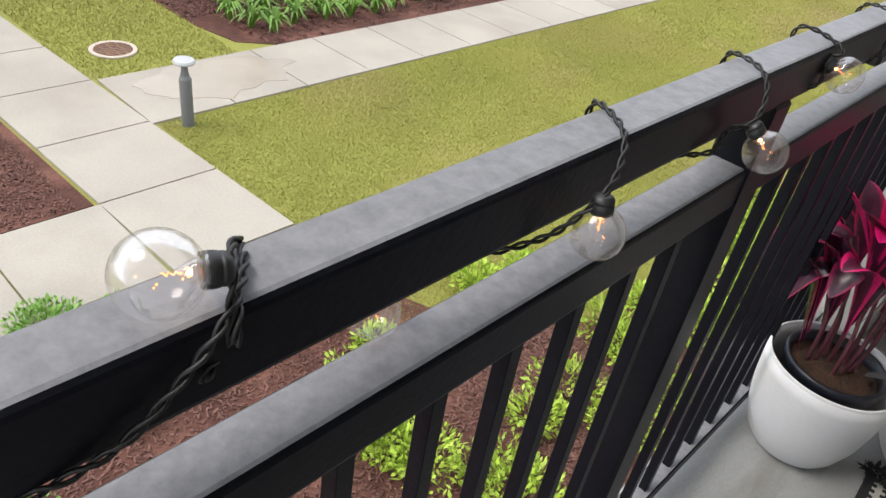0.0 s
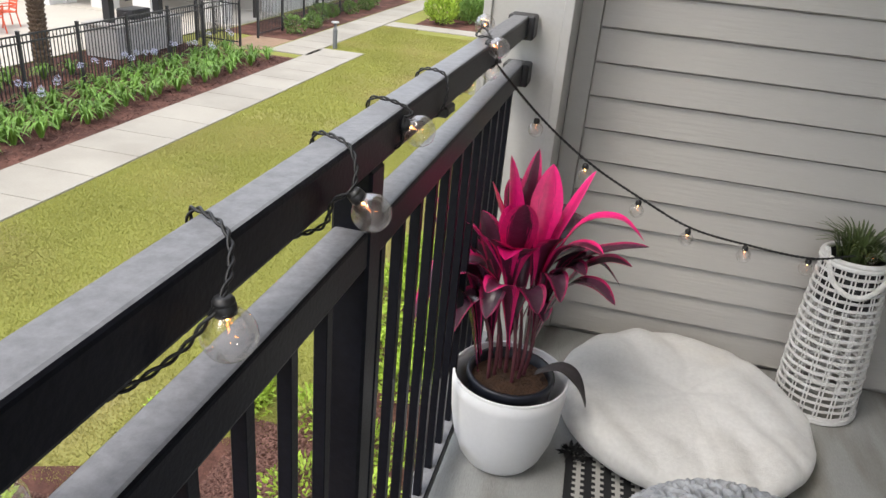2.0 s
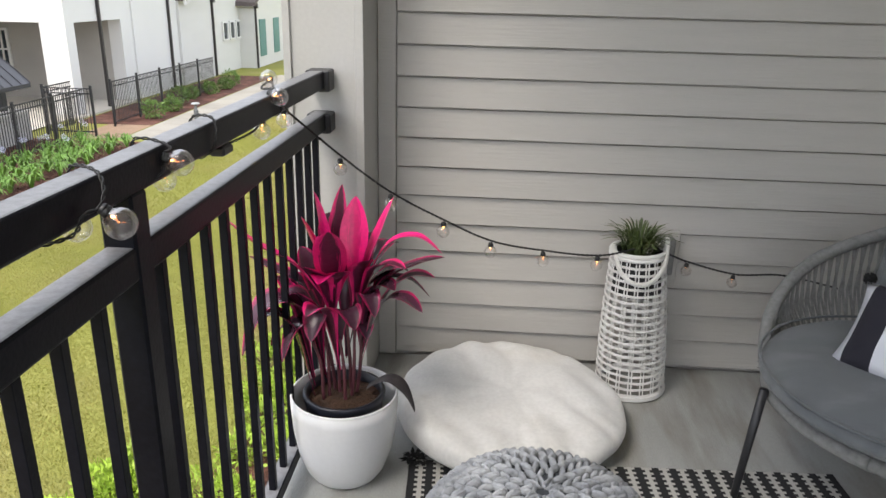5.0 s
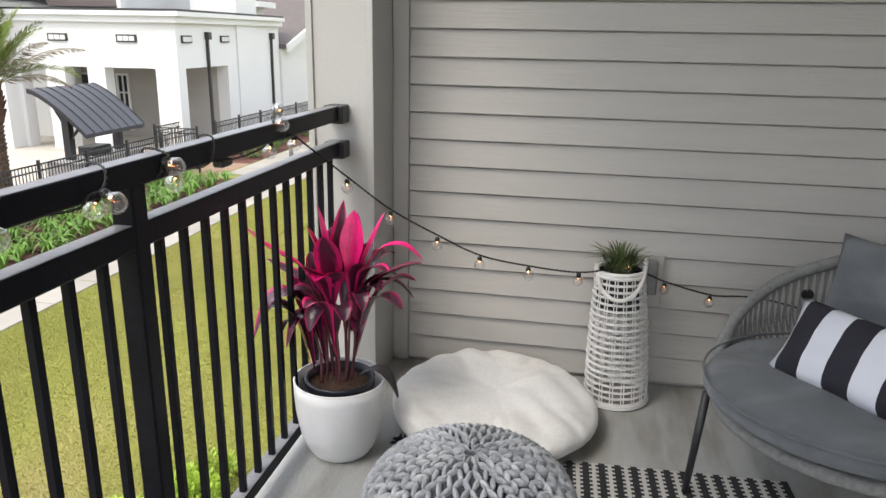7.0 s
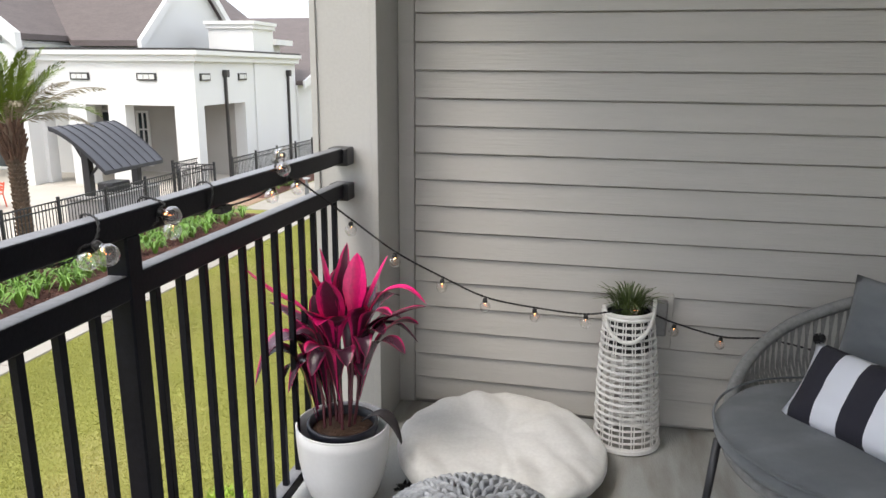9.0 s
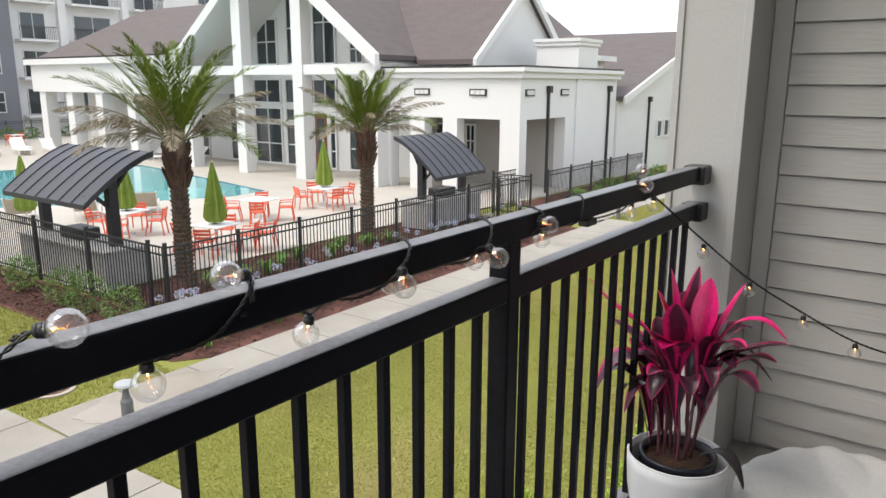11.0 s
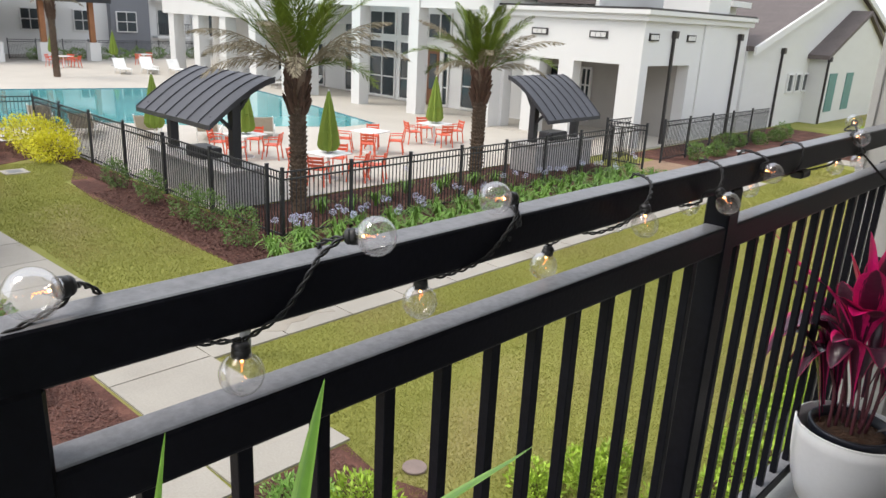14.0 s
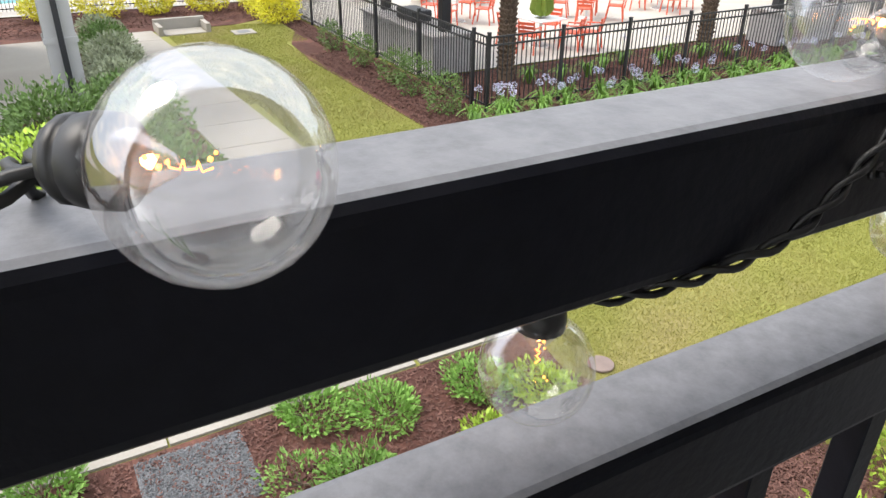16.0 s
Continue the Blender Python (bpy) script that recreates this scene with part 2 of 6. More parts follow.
def tube(bm, pts, r, seg=8, cap=True):
    """A round bar along points; r is one radius or one for each point."""
    pts = [Vector(p) for p in pts]
    rs = r if isinstance(r, (list, tuple)) else [r] * len(pts)
    up, rings = None, []
    for i, p in enumerate(pts):
        d = (pts[min(i + 1, len(pts) - 1)] - pts[max(i - 1, 0)])
        d = d.normalized() if d.length > 1e-9 else Vector((0, 0, 1))
        if up is None:
            up = d.orthogonal().normalized()
        up = (up - d * up.dot(d))
        up = up.normalized() if up.length > 1e-6 else d.orthogonal().normalized()
        side = d.cross(up)
        rings.append([bm.verts.new(p + (up * math.cos(2 * math.pi * k / seg) + side * math.sin(2 * math.pi * k / seg)) * rs[i]) for k in range(seg)])
    for a, b in zip(rings, rings[1:]):
        for k in range(seg):
            bm.faces.new((a[k], a[(k + 1) % seg], b[(k + 1) % seg], b[k]))
    if cap:
        bm.faces.new(rings[0][::-1])
        bm.faces.new(rings[-1])
    return bm


def lathe(bm, prof, seg=32, cx=0.0, cy=0.0, wob=None):
    rings = []
    for r, z in prof:
        rings.append([bm.verts.new((cx + r * math.cos(2 * math.pi * k / seg), cy + r * math.sin(2 * math.pi * k / seg), z)) for k in range(seg)])
    for a, b in zip(rings, rings[1:]):
        for k in range(seg):
            bm.faces.new((a[k], a[(k + 1) % seg], b[(k + 1) % seg], b[k]))
    return bm


def prism(bm, poly, z0, z1):
    lo = [bm.verts.new((x, y, z0)) for x, y in poly]
    hi = [bm.verts.new((x, y, z1)) for x, y in poly]
    bm.faces.new(hi)
    bm.faces.new(lo[::-1])
    for i in range(len(poly)):
        j = (i + 1) % len(poly)
        bm.faces.new((lo[i], lo[j], hi[j], hi[i]))
    return bm


def spline(pts, n=8):
    pts = [Vector(p) for p in pts]
    out = []
    for i in range(len(pts) - 1):
        p0, p1, p2, p3 = pts[max(i - 1, 0)], pts[i], pts[i + 1], pts[min(i + 2, len(pts) - 1)]
        for k in range(n):
            t = k / n
            out.append(0.5 * ((2 * p1) + (p2 - p0) * t + (2 * p0 - 5 * p1 + 4 * p2 - p3) * t * t + (3 * p1 - p0 - 3 * p2 + p3) * t ** 3))
    out.append(pts[-1])
    return out


def leaf_quad(bm, p, d, up, length, width, bend=0.0):
    side = d.cross(up).normalized() * width * 0.5
    mid = p + d * length * 0.5 + up * bend
    tip = p + d * length
    v = [bm.verts.new(q) for q in (p, mid + side, tip, mid - side)]
    bm.faces.new(v)


def rand_dir(rg):
    while True:
        v = Vector((rg.uniform(-1, 1), rg.uniform(-1, 1), rg.uniform(-1, 1)))
        if 0.05 < v.length < 1:
            return v.normalized()


def foliage(bm, rg, c, rad, n, size, up_bias=0.4, fill=0.55):
    """Leaves scattered through an uneven mound."""
    c, rad = Vector(c), Vector(rad)
    lumps = [(rand_dir(rg), rg.uniform(0.75, 1.2)) for _ in range(9)]
    for _ in range(n):
        d = rand_dir(rg)
        k = 1.0
        for a, s in lumps:
            w = max(0.0, d.dot(a) - 0.6) * 2.5
            k += (s - 1) * w
        q = c + Vector((d.x * rad.x, d.y * rad.y, d.z * rad.z)) * k * rg.uniform(fill, 1.0)
        out = (d + rand_dir(rg) * 0.9 + Vector((0, 0, up_bias))).normalized()
        leaf_quad(bm, q, out, out.orthogonal().normalized().lerp(rand_dir(rg), 0.5).normalized(), size * rg.uniform(0.6, 1.3), size * rg.uniform(0.3, 0.55))
    return bm


# ---- balcony ----
DEPTH, BACK, CEILING = 2.6, -2.4, 2.75
bm = boxm(-0.06, DEPTH, BACK, 2.26, -0.25, 0.0)
tagged(part("floor", bm, FLOOR), "pale grey painted balcony floor with worn streaks", "floor", kind="structure")
bm = boxm(-0.1, DEPTH, BACK, 2.4, CEILING, CEILING + 0.2)
tagged(part("ceiling", bm, CEIL), "off-white painted balcony ceiling", "ceiling", kind="structure")
wall = thing("wall_north", "warm grey lap siding wall beside the balcony", "wall", kind="structure")
part("backing", boxm(0.1, DEPTH, 2.2722, 2.4, -0.25, CEILING), SIDING, wall)
EXPO = 0.1008
bm = bmesh.new()
x0, x1 = 0.183, DEPTH
sec = [(2.272, 0.0), (2.2495, 0.0), (2.247, 0.002), (2.260, EXPO - 0.0055), (2.272, EXPO - 0.0055)]
lo = [bm.verts.new((x0, y, z)) for y, z in sec]
hi = [bm.verts.new((x1, y, z)) for y, z in sec]
bm.faces.new(lo)
bm.faces.new(hi[::-1])
for i in range(len(sec)):
    j = (i + 1) % len(sec)
    bm.faces.new((lo[j], lo[i], hi[i], hi[j]))
board = part("siding_board", bm, SIDING, wall, m=pose(0, 0, 0.018))
for k in range(1, 27):
    share("siding_board", board.data, wall, pose(0, 0, 0.018 + k * EXPO))
tagged(part("trim", boxm(0.119, 0.180, 2.246, 2.272, 0.004, CEILING, bevel=0.002), SIDING), "warm grey vertical corner trim board", "trim", kind="structure")
bm = boxm(1.045, 1.163, 2.230, 2.262, 0.33, 0.538, bevel=0.003)
ob = tagged(part("trim", bm, SIDING), "square grey mounting block on the siding", "trim", kind="structure")
outlet = thing("outdoor_outlet", "grey weatherproof outlet cover on the siding", "outlet")
part("cover", boxm(1.085, 1.140, 2.188, 2.230, 0.39, 0.52, bevel=0.006, seg=2), mat("outlet_plastic", (0.20, 0.20, 0.20), 0.45), outlet)
column = thing("column", "light grey panelled square balcony column", "column", kind="structure")
part("shaft", boxm(-0.112, 0.108, 2.0, 2.272, -3.3, CEILING), TRIM, column)
for a, b in ((-0.122, -0.099), (0.090, 0.117)):
    part("corner_board", boxm(a, b, 1.992, 2.272, -3.3, CEILING, bevel=0.002), TRIM, column)
tagged(part("wall_east", boxm(DEPTH, DEPTH + 0.15, BACK, 2.4, -0.25, CEILING), SIDING), "warm grey apartment wall", "wall", kind="structure")
tagged(part("trim", boxm(-0.128, 0.104, BACK, BACK + 0.25, -3.3, CEILING), TRIM), "light grey square balcony column", "column", kind="structure")
tagged(part("wall_lower", boxm(-0.05, 6.0, -30, 30, -3.3, -0.26), STUCCO), "pale wall of the storey below", "wall", kind="structure")

# railing
RX0, RX1 = -0.032, 0.0125
rail = thing("railing", "black painted metal balcony railing, tops greyed with dust and painted sky sheen", "railing", kind="structure")
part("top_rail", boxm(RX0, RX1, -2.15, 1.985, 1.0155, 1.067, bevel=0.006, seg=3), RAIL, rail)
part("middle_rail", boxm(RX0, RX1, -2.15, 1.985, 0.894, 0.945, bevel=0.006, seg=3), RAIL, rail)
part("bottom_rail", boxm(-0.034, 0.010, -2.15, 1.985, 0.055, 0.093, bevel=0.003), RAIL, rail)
for y in (-0.4635, 0.763, -1.690):
    part("post", boxm(-0.0345, 0.0150, y - 0.0235, y + 0.0235, 0.0, 1.020, bevel=0.004), RAIL, rail)
    part("post_foot", boxm(-0.050, 0.03, y - 0.045, y + 0.045, 0.0, 0.012, bevel=0.002), RAIL, rail)
bal = part("baluster", boxm(-0.0085, 0.0085, -0.0085, 0.0085, 0.092, 0.903, bevel=0.001), RAIL, rail, m=pose(-0.010, -0.363, 0))
for bay, step in ((-1.590, 0.0934), (-0.363, 0.0934), (0.851, 0.0944)):
    for k in range(12):
        if bay != -0.363 or k:
            share("baluster", bal.data, rail, pose(-0.010, bay + k * step, 0))
for z0, z1 in ((1.007, 1.068), (0.886, 0.944)):
    part("bracket", boxm(-0.042, 0.028, 1.925, 1.997, z0, z1, bevel=0.004), DARKMETAL, rail)

# ---- outdoors; a frame turned slightly against the balcony ----
O = pose(-0.530, 0.194, -0.195, 0, 0, 0.713)
G = -3.0


def flat(name, poly, z0, z1, material, label, category, kind="structure"):
    return tagged(part(name, prism(bmesh.new(), poly, z0, z1), material, m=O), label, category, kind=kind)


bm = bmesh.new()
n = 24
vs = [[bm.verts.new((x, y, G)) for y in (-900, -60, -20, 0, 3, 6, 12, 20, 40, 80, 900)] for x in (-900, -120, -60, -30, -20, -12, -8, -4, 0, 20, 900)]
for a, b in zip(vs, vs[1:]):
    for i in range(len(a) - 1):
        bm.faces.new((a[i], b[i], b[i + 1], a[i + 1]))
tagged(part("ground", bm, GRASS, m=O), "mown patchy green lawn", "lawn", kind="structure")
flat("mulch_bed", [(-9.9, 5.75), (-9.0, 5.95), (-8.62, 6.5), (-8.62, 20.6), (-13.7, 20.6), (-13.7, 7.2), (-25.2, 7.2), (-25.2, 6.6), (-20.0, 6.5), (-18.4, 5.85), (-16.5, 5.65)], G - 0.05, G + 0.012, MULCH, "reddish bark mulch planting bed by the pool fence", "mulch bed")
flat("mulch_bed", [(-25.6, -4), (-25.4, 7.0), (-22.4, 6.7), (-21.6, 5.2), (-21.55, 2.9), (-21.9, 1.6), (-21.9, -4)], G - 0.05, G + 0.014, MULCH, "reddish bark mulch bed under golden shrubs", "mulch bed")
flat("mulch_bed", [(-5.83, 2.22), (-5.83, -6), (-14.0, -6), (-14.0, 1.95)], G - 0.05, G + 0.012, MULCH, "dark bark mulch bed with young plants", "mulch bed")
flat("mulch_bed", [(-14.0, -6), (-22.3, -6), (-22.3, 1.86), (-14.0, 1.93)], G - 0.05, G + 0.013, MULCH, "dark bark mulch bed beside a hedge", "mulch bed")
flat("mulch_bed", [(-4.40, -6), (-4.38, 3.6), (-3.7, 3.5), (-2.6, 3.9), (-1.5, 5.0), (-1.0, 9), (-1.0, 30), (0.0, 30), (0.0, -6)], G - 0.05, G + 0.013, MULCH, "bark mulch bed with low shrubs below the balcony", "mulch bed")
flat("mulch_bed", [(-9.95, 23.3), (-9.95, 38), (-12.6, 38), (-12.6, 23.3)], G - 0.05, G + 0.013, MULCH, "bark mulch bed along the white house", "mulch bed")
flat("mulch_bed", [(-5.0, 30.2), (-5.0, 37), (-7.6, 37), (-7.6, 30.2)], G - 0.05, G + 0.013, MULCH, "bark mulch bed with ornamental grass", "mulch bed")
flat("gravel_patch", [(-4.32, -0.34), (-4.32, 0.52), (-3.52, 0.52), (-3.52, -0.34)], G - 0.05, G + 0.02, GRAVEL, "square of grey gravel in the bed", "gravel")
flat("soil_patch", [(-9.95, 20.9), (-9.95, 23.4), (-11.4, 23.4), (-11.4, 20.9)], G - 0.05, G + 0.01, mat("sandy_soil", (0.26, 0.17, 0.11), 0.9, 4, 0.2, 0.6, 40), "bare sandy soil beside the walk", "soil")

# sidewalks, slab by slab
walkway = thing("sidewalk", "pale concrete slab sidewalk, partly wet", "sidewalk", m=O, kind="structure")


def slab(poly):
    cx, cy = sum(p[0] for p in poly) / len(poly), sum(p[1] for p in poly) / len(poly)
    q = [(cx + (x - cx) * (1 - 0.016), cy + (y - cy) * (1 - 0.016)) for x, y in poly]
    b = prism(bmesh.new(), q, G - 0.08, G + 0.028)
    part("slab", b, CONC, walkway)


def south(x): return 2.25 + (x + 6.0) * 0.036
def north(x): return 3.62 + (x + 6.0) * 0.047


for k in range(16):
    y = 3.55 + k * 1.19
    slab([(-8.60, y), (-7.12, y), (-7.12, y + 1.19), (-8.60, y + 1.19)])
for k in range(15):
    y = 21.2 + k * 1.17
    slab([(-9.85, y), (-8.45 if k == 0 else -8.55, y), (-8.45 if k == 0 else -8.55, y + 1.17), (-9.85, y + 1.17)])
xs = [-4.40, -5.80, -7.20, -8.62] + [-8.62 - 1.30 * k for k in range(1, 11)]
for a, b in zip(xs, xs[1:]):
    slab([(b, south(b)), (a, south(a)), (a, north(a)), (b, north(b))])
for k in range(9):
    y = south(-5.3) - k * 1.16
    slab([(-5.80, y - 1.16), (-4.40, y - 1.16), (-4.40, y), (-5.80, y)])
for k in range(5):
    slab([(-8.5 + k * 1.3, 28.9), (-7.2 + k * 1.3, 28.9), (-7.2 + k * 1.3, 30.1), (-8.5 + k * 1.3, 30.1)])
bm = bmesh.new()
rg = random.Random(4)
prism(bm, [(-7.92 + (0.56 + rg.uniform(-0.14, 0.14)) * math.cos(a / 28 * 6.283), 5.0 + (1.15 + rg.uniform(-0.2, 0.2)) * math.sin(a / 28 * 6.283)) for a in range(28)], G + 0.026, G + 0.033)
tagged(part("puddle", bm, WET, m=O), "shallow puddle of rain water on the sidewalk", "puddle")

# pool deck, pool
bm = bmesh.new()
outer = [(-13.7, 7.25), (-25.15, 7.25), (-26.6, -40), (-100, -40), (-100, 70), (-13.0, 70), (-13.0, 20.6), (-13.7, 20.6)]
pool = [(-41.2, -6), (-41.2, 7), (-39.0, 17.0), (-35.8, 22.4), (-31.0, 21.6), (-22.8, 19.9), (-22.6, 18.0), (-25.2, 13.4), (-27.6, 10.6), (-28.0, 6.5), (-28.0, -6)]
es = []
for loop in (outer, pool):
    v = [bm.verts.new((x, y, G + 0.05)) for x, y in loop]
    es += [bm.edges.new((v[i], v[(i + 1) % len(v)])) for i in range(len(v))]
bmesh.ops.triangle_fill(bm, use_beauty=True, edges=es)
bmesh.ops.recalc_face_normals(bm, faces=bm.faces)
for f in bm.faces:
    if f.normal.z < 0:
        f.normal_flip()
tagged(part("pavement", bm, DECK, m=O), "pale concrete pool deck", "pool deck", kind="structure")
basin = thing("swimming_pool", "freeform pool of clear turquoise water", "swimming pool", m=O, kind="structure")
bm = bmesh.new()
for i in range(len(pool)):
    (ax, ay), (bx, by) = pool[i], pool[(i + 1) % len(pool)]
    v = [bm.verts.new(p) for p in ((ax, ay, G + 0.048), (bx, by, G + 0.048), (bx, by, G + 0.002), (ax, ay, G + 0.002))]
    bm.faces.new(v)
part("pool_wall", bm, POOLTILE, basin)
part("water", prism(bmesh.new(), pool, G - 0.5, G + 0.018), WATER, basin)

# fence
def fence_panel(length, m):
    """One panel: a post at its start, three rails and its pickets, running along its own x."""
    t = thing("fence", "black metal picket fence panel round the pool", "fence", m=m, group="pool fence panels")
    part("post", boxm(-0.032, 0.032, -0.032, 0.032, 0, 1.5, bevel=0.004), DARKMETAL, t)
    part("post_cap", boxm(-0.038, 0.038, -0.038, 0.038, 1.5, 1.53, bevel=0.01), DARKMETAL, t)
    for z in (0.14, 1.28, 1.43):
        part("fence_rail", boxm(0.032, length - 0.032, -0.014, 0.014, z - 0.017, z + 0.017), DARKMETAL, t)
    count = max(2, int(round(length / 0.108)) - 1)
    step = length / (count + 1)
    pk = part("picket", boxm(-0.0085, 0.0085, -0.0085, 0.0085, 0.06, 1.42), DARKMETAL, t, m=pose(step, 0, 0))
    for k in range(2, count + 1):
        share("picket", pk.data, t, pose(k * step, 0, 0))
    return t


def fence_run(x, y, dx, dy, count, length):
    ang = math.degrees(math.atan2(dy, dx))
    first = fence_panel(length, O @ pose(x, y, G + 0.01, 0, 0, ang))
    for k in range(1, count):
        copy_thing(first, O @ pose(x + dx * length * k, y + dy * length * k, G + 0.01, 0, 0, ang))


fence_run(-10.95, 7.24, 0, 1, 8, 1.74)
fence_run(-10.95, 7.24, -1, 0, 1, 0.50)
fence_run(-11.47, 7.22, -1, 0, 6, 2.26)
fence_run(-25.05, 7.22, -0.15, -0.989, 8, 2.05)
fence_run(-10.75, 21.2, -1, 0, 1, 1.45)
fence_run(-12.25, 21.2, 0, 1, 1, 1.6)
fence_run(-11.0, 22.9, 0, 1, 5, 1.88)
fence_run(-61.0, 17.0, 0, 1, 8, 1.93)

# ---- white pool house ----
house = thing("pool_house", "white pool house with dark shingle roofs and tall windows", "house", m=O)


def hp(name, material, *a, label="", **k):
    return part(name, boxm(*a, **k), material, house, label)


def roof_slab(bm, a, b, c, d, th=0.22):
    """A sloped slab from four corners."""
    top = [Vector(p) for p in (a, b, c, d)]
    vs = [bm.verts.new(p) for p in top] + [bm.verts.new(p - Vector((0, 0, th))) for p in top]
    bm.faces.new(vs[:4])
    bm.faces.new(vs[7:3:-1])
    for i in range(4):
        j = (i + 1) % 4
        bm.faces.new((vs[i], vs[4 + i], vs[4 + j], vs[j]))
    bmesh.ops.recalc_face_normals(bm, faces=bm.faces)
    return bm


def house_window(axis, p, a0, a1, z0, z1, cols, rows, depth=0.10):
    """A framed window on the plane axis = p, between a0 and a1 along the wall."""
    w = thing("window", "", "")
    for key in ("label", "category"):
        if key in w:
            del w[key]
    bmf = bmesh.new()
    fr = 0.09
    def bx(bm_, s0, s1, q0, q1, t0, t1):
        if axis == "y":
            box(bm_, s0, s1, p - t1, p - t0, q0, q1)
        else:
            box(bm_, p + t0, p + t1, s0, s1, q0, q1)
    for s in (a0, a1 - fr):
        bx(bmf, s, s + fr, z0, z1, 0, depth)
    for q in (z0, z1 - fr):
        bx(bmf, a0 + fr, a1 - fr, q, q + fr, 0, depth)
    for k in range(1, cols):
        s = a0 + (a1 - a0) * k / cols
        bx(bmf, s - 0.03, s + 0.03, z0 + fr, z1 - fr, 0, depth * 0.8)
    for k in range(1, rows):
        q = z0 + (z1 - z0) * k / rows
        bx(bmf, a0 + fr, a1 - fr, q - 0.03, q + 0.03, 0, depth * 0.78)
    bpy.data.objects.remove(w)
    w = part("window_frame", bmf, STUCCO, house)
    bmg = bmesh.new()
    bx(bmg, a0 + fr * 0.5, a1 - fr * 0.5, z0 + fr * 0.5, z1 - fr * 0.5, 0.01, 0.03)
    part("pane", bmg, WINDOW, w)


FY, BX = 24.3, -12.9
# flat-roofed porch block at the corner
PB = -13.02
for a, b in ((-20.3, -19.5), (-18.45, -17.65), (-16.70, -15.98), (-13.92, PB)):
    hp("porch_pier", STUCCO, a, b, FY, FY + 0.55, G, 0.14)
hp("porch_wall", STUCCO, -20.6, PB, FY, FY + 0.55, 0.14, 1.75)
hp("porch_wall", STUCCO, PB - 0.5, PB, FY + 0.55, 28.2, 0.14, 1.75)
hp("porch_wall", STUCCO, PB - 0.5, PB, 28.2, 33.6, G, 1.75)
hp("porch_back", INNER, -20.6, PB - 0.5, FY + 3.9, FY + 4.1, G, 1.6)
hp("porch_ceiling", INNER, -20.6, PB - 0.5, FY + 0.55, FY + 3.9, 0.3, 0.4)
hp("porch_floor", DECK, -20.6, PB + 0.3, FY - 0.5, FY + 3.9, G, G + 0.07)
hp("cornice", STUCCO, -20.8, PB + 0.18, FY - 0.18, 33.7, 1.75, 1.98)
hp("cornice", STUCCO, -20.8, PB + 0.32, FY - 0.32, 33.7, 1.98, 2.14)
hp("roof_edge", BRONZE, -20.8, PB + 0.25, FY - 0.25, 33.7, 2.14, 2.22)
hp("chimney", STUCCO, -15.0, -12.95, 29.1, 31.1, G, 3.15)
hp("chimney_cap", STUCCO, -15.08, -12.87, 29.02, 31.18, 3.15, 3.32)
hp("chimney_cap", STUCCO, -15.14, -12.81, 28.96, 31.24, 3.32, 3.46)
for x in (-17.75, -14.95):
    v = hp("wall_vent", BRONZE, x - 0.4, x + 0.4, FY - 0.06, FY - 0.002, 1.05, 1.32, label="dark square gable vent")
    for k in range(3):
        part("vent_pane", boxm(x - 0.33 + k * 0.23, x - 0.13 + k * 0.23, FY - 0.075, FY - 0.06, 1.10, 1.27), STUCCO2, v)
for y in (25.0, 28.0):
    v = hp("wall_vent", BRONZE, PB + 0.002, PB + 0.06, y - 0.35, y + 0.35, 1.05, 1.32, label="dark square gable vent")
    for k in range(3):
        part("vent_pane", boxm(PB + 0.06, PB + 0.075, y - 0.29 + k * 0.2, y - 0.11 + k * 0.2, 1.10, 1.27), STUCCO2, v)
for y, x, zt in ((26.5, PB, 1.45), (32.6, PB, 1.45), (37.7, BX, 0.9), (42.0, BX + 0.9, 0.55)):
    d = hp("downspout", BRONZE, x + 0.01, x + 0.11, y - 0.05, y + 0.05, G, zt - 0.25)
    part("rain_head", boxm(x + 0.005, x + 0.2, y - 0.13, y + 0.13, zt - 0.28, zt, bevel=0.02), BRONZE, d)
house_window("y", FY + 3.9, -18.15, -17.55, G + 0.3, -0.3, 2, 3)
house_window("y", FY + 3.9, -19.9, -18.5, G + 0.3, -0.3, 2, 3)
# rear wing with gables to the east
hp("rear_wall", STUCCO2, -30, BX, 33.6, 59.2, G, 0.95)
bm = bmesh.new()
vs = [bm.verts.new(p) for p in ((BX, 34.2, 0.95), (BX, 58.6, 0.95), (BX, 46.4, 4.45))]
ws = [bm.verts.new(v.co - Vector((6, 0, 0))) for v in vs]
bm.faces.new(vs)
bm.faces.new(ws[::-1])
for i in range(3):
    j = (i + 1) % 3
    bm.faces.new((vs[i], ws[i], ws[j], vs[j]))
bmesh.ops.recalc_face_normals(bm, faces=bm.faces)
part("gable_wall", bm, STUCCO2, house)
part("roof", roof_slab(bmesh.new(), (BX + 0.4, 33.6, 0.95), (BX + 0.4, 46.4, 4.75), (-32, 46.4, 4.75), (-32, 33.6, 0.95)), SHINGLE, house)
part("roof", roof_slab(bmesh.new(), (BX + 0.4, 46.4, 4.75), (BX + 0.4, 59.2, 0.95), (-32, 59.2, 0.95), (-32, 46.4, 4.75)), SHINGLE, house)
part("rake_board", roof_slab(bmesh.new(), (BX + 0.42, 33.5, 0.93), (BX + 0.42, 46.4, 4.77), (BX + 0.30, 46.4, 4.77), (BX + 0.30, 33.5, 0.93), 0.35), STUCCO, house)
part("rake_board", roof_slab(bmesh.new(), (BX + 0.42, 46.4, 4.77), (BX + 0.42, 59.3, 0.93), (BX + 0.30, 59.3, 0.93), (BX + 0.30, 46.4, 4.77), 0.35), STUCCO, house)
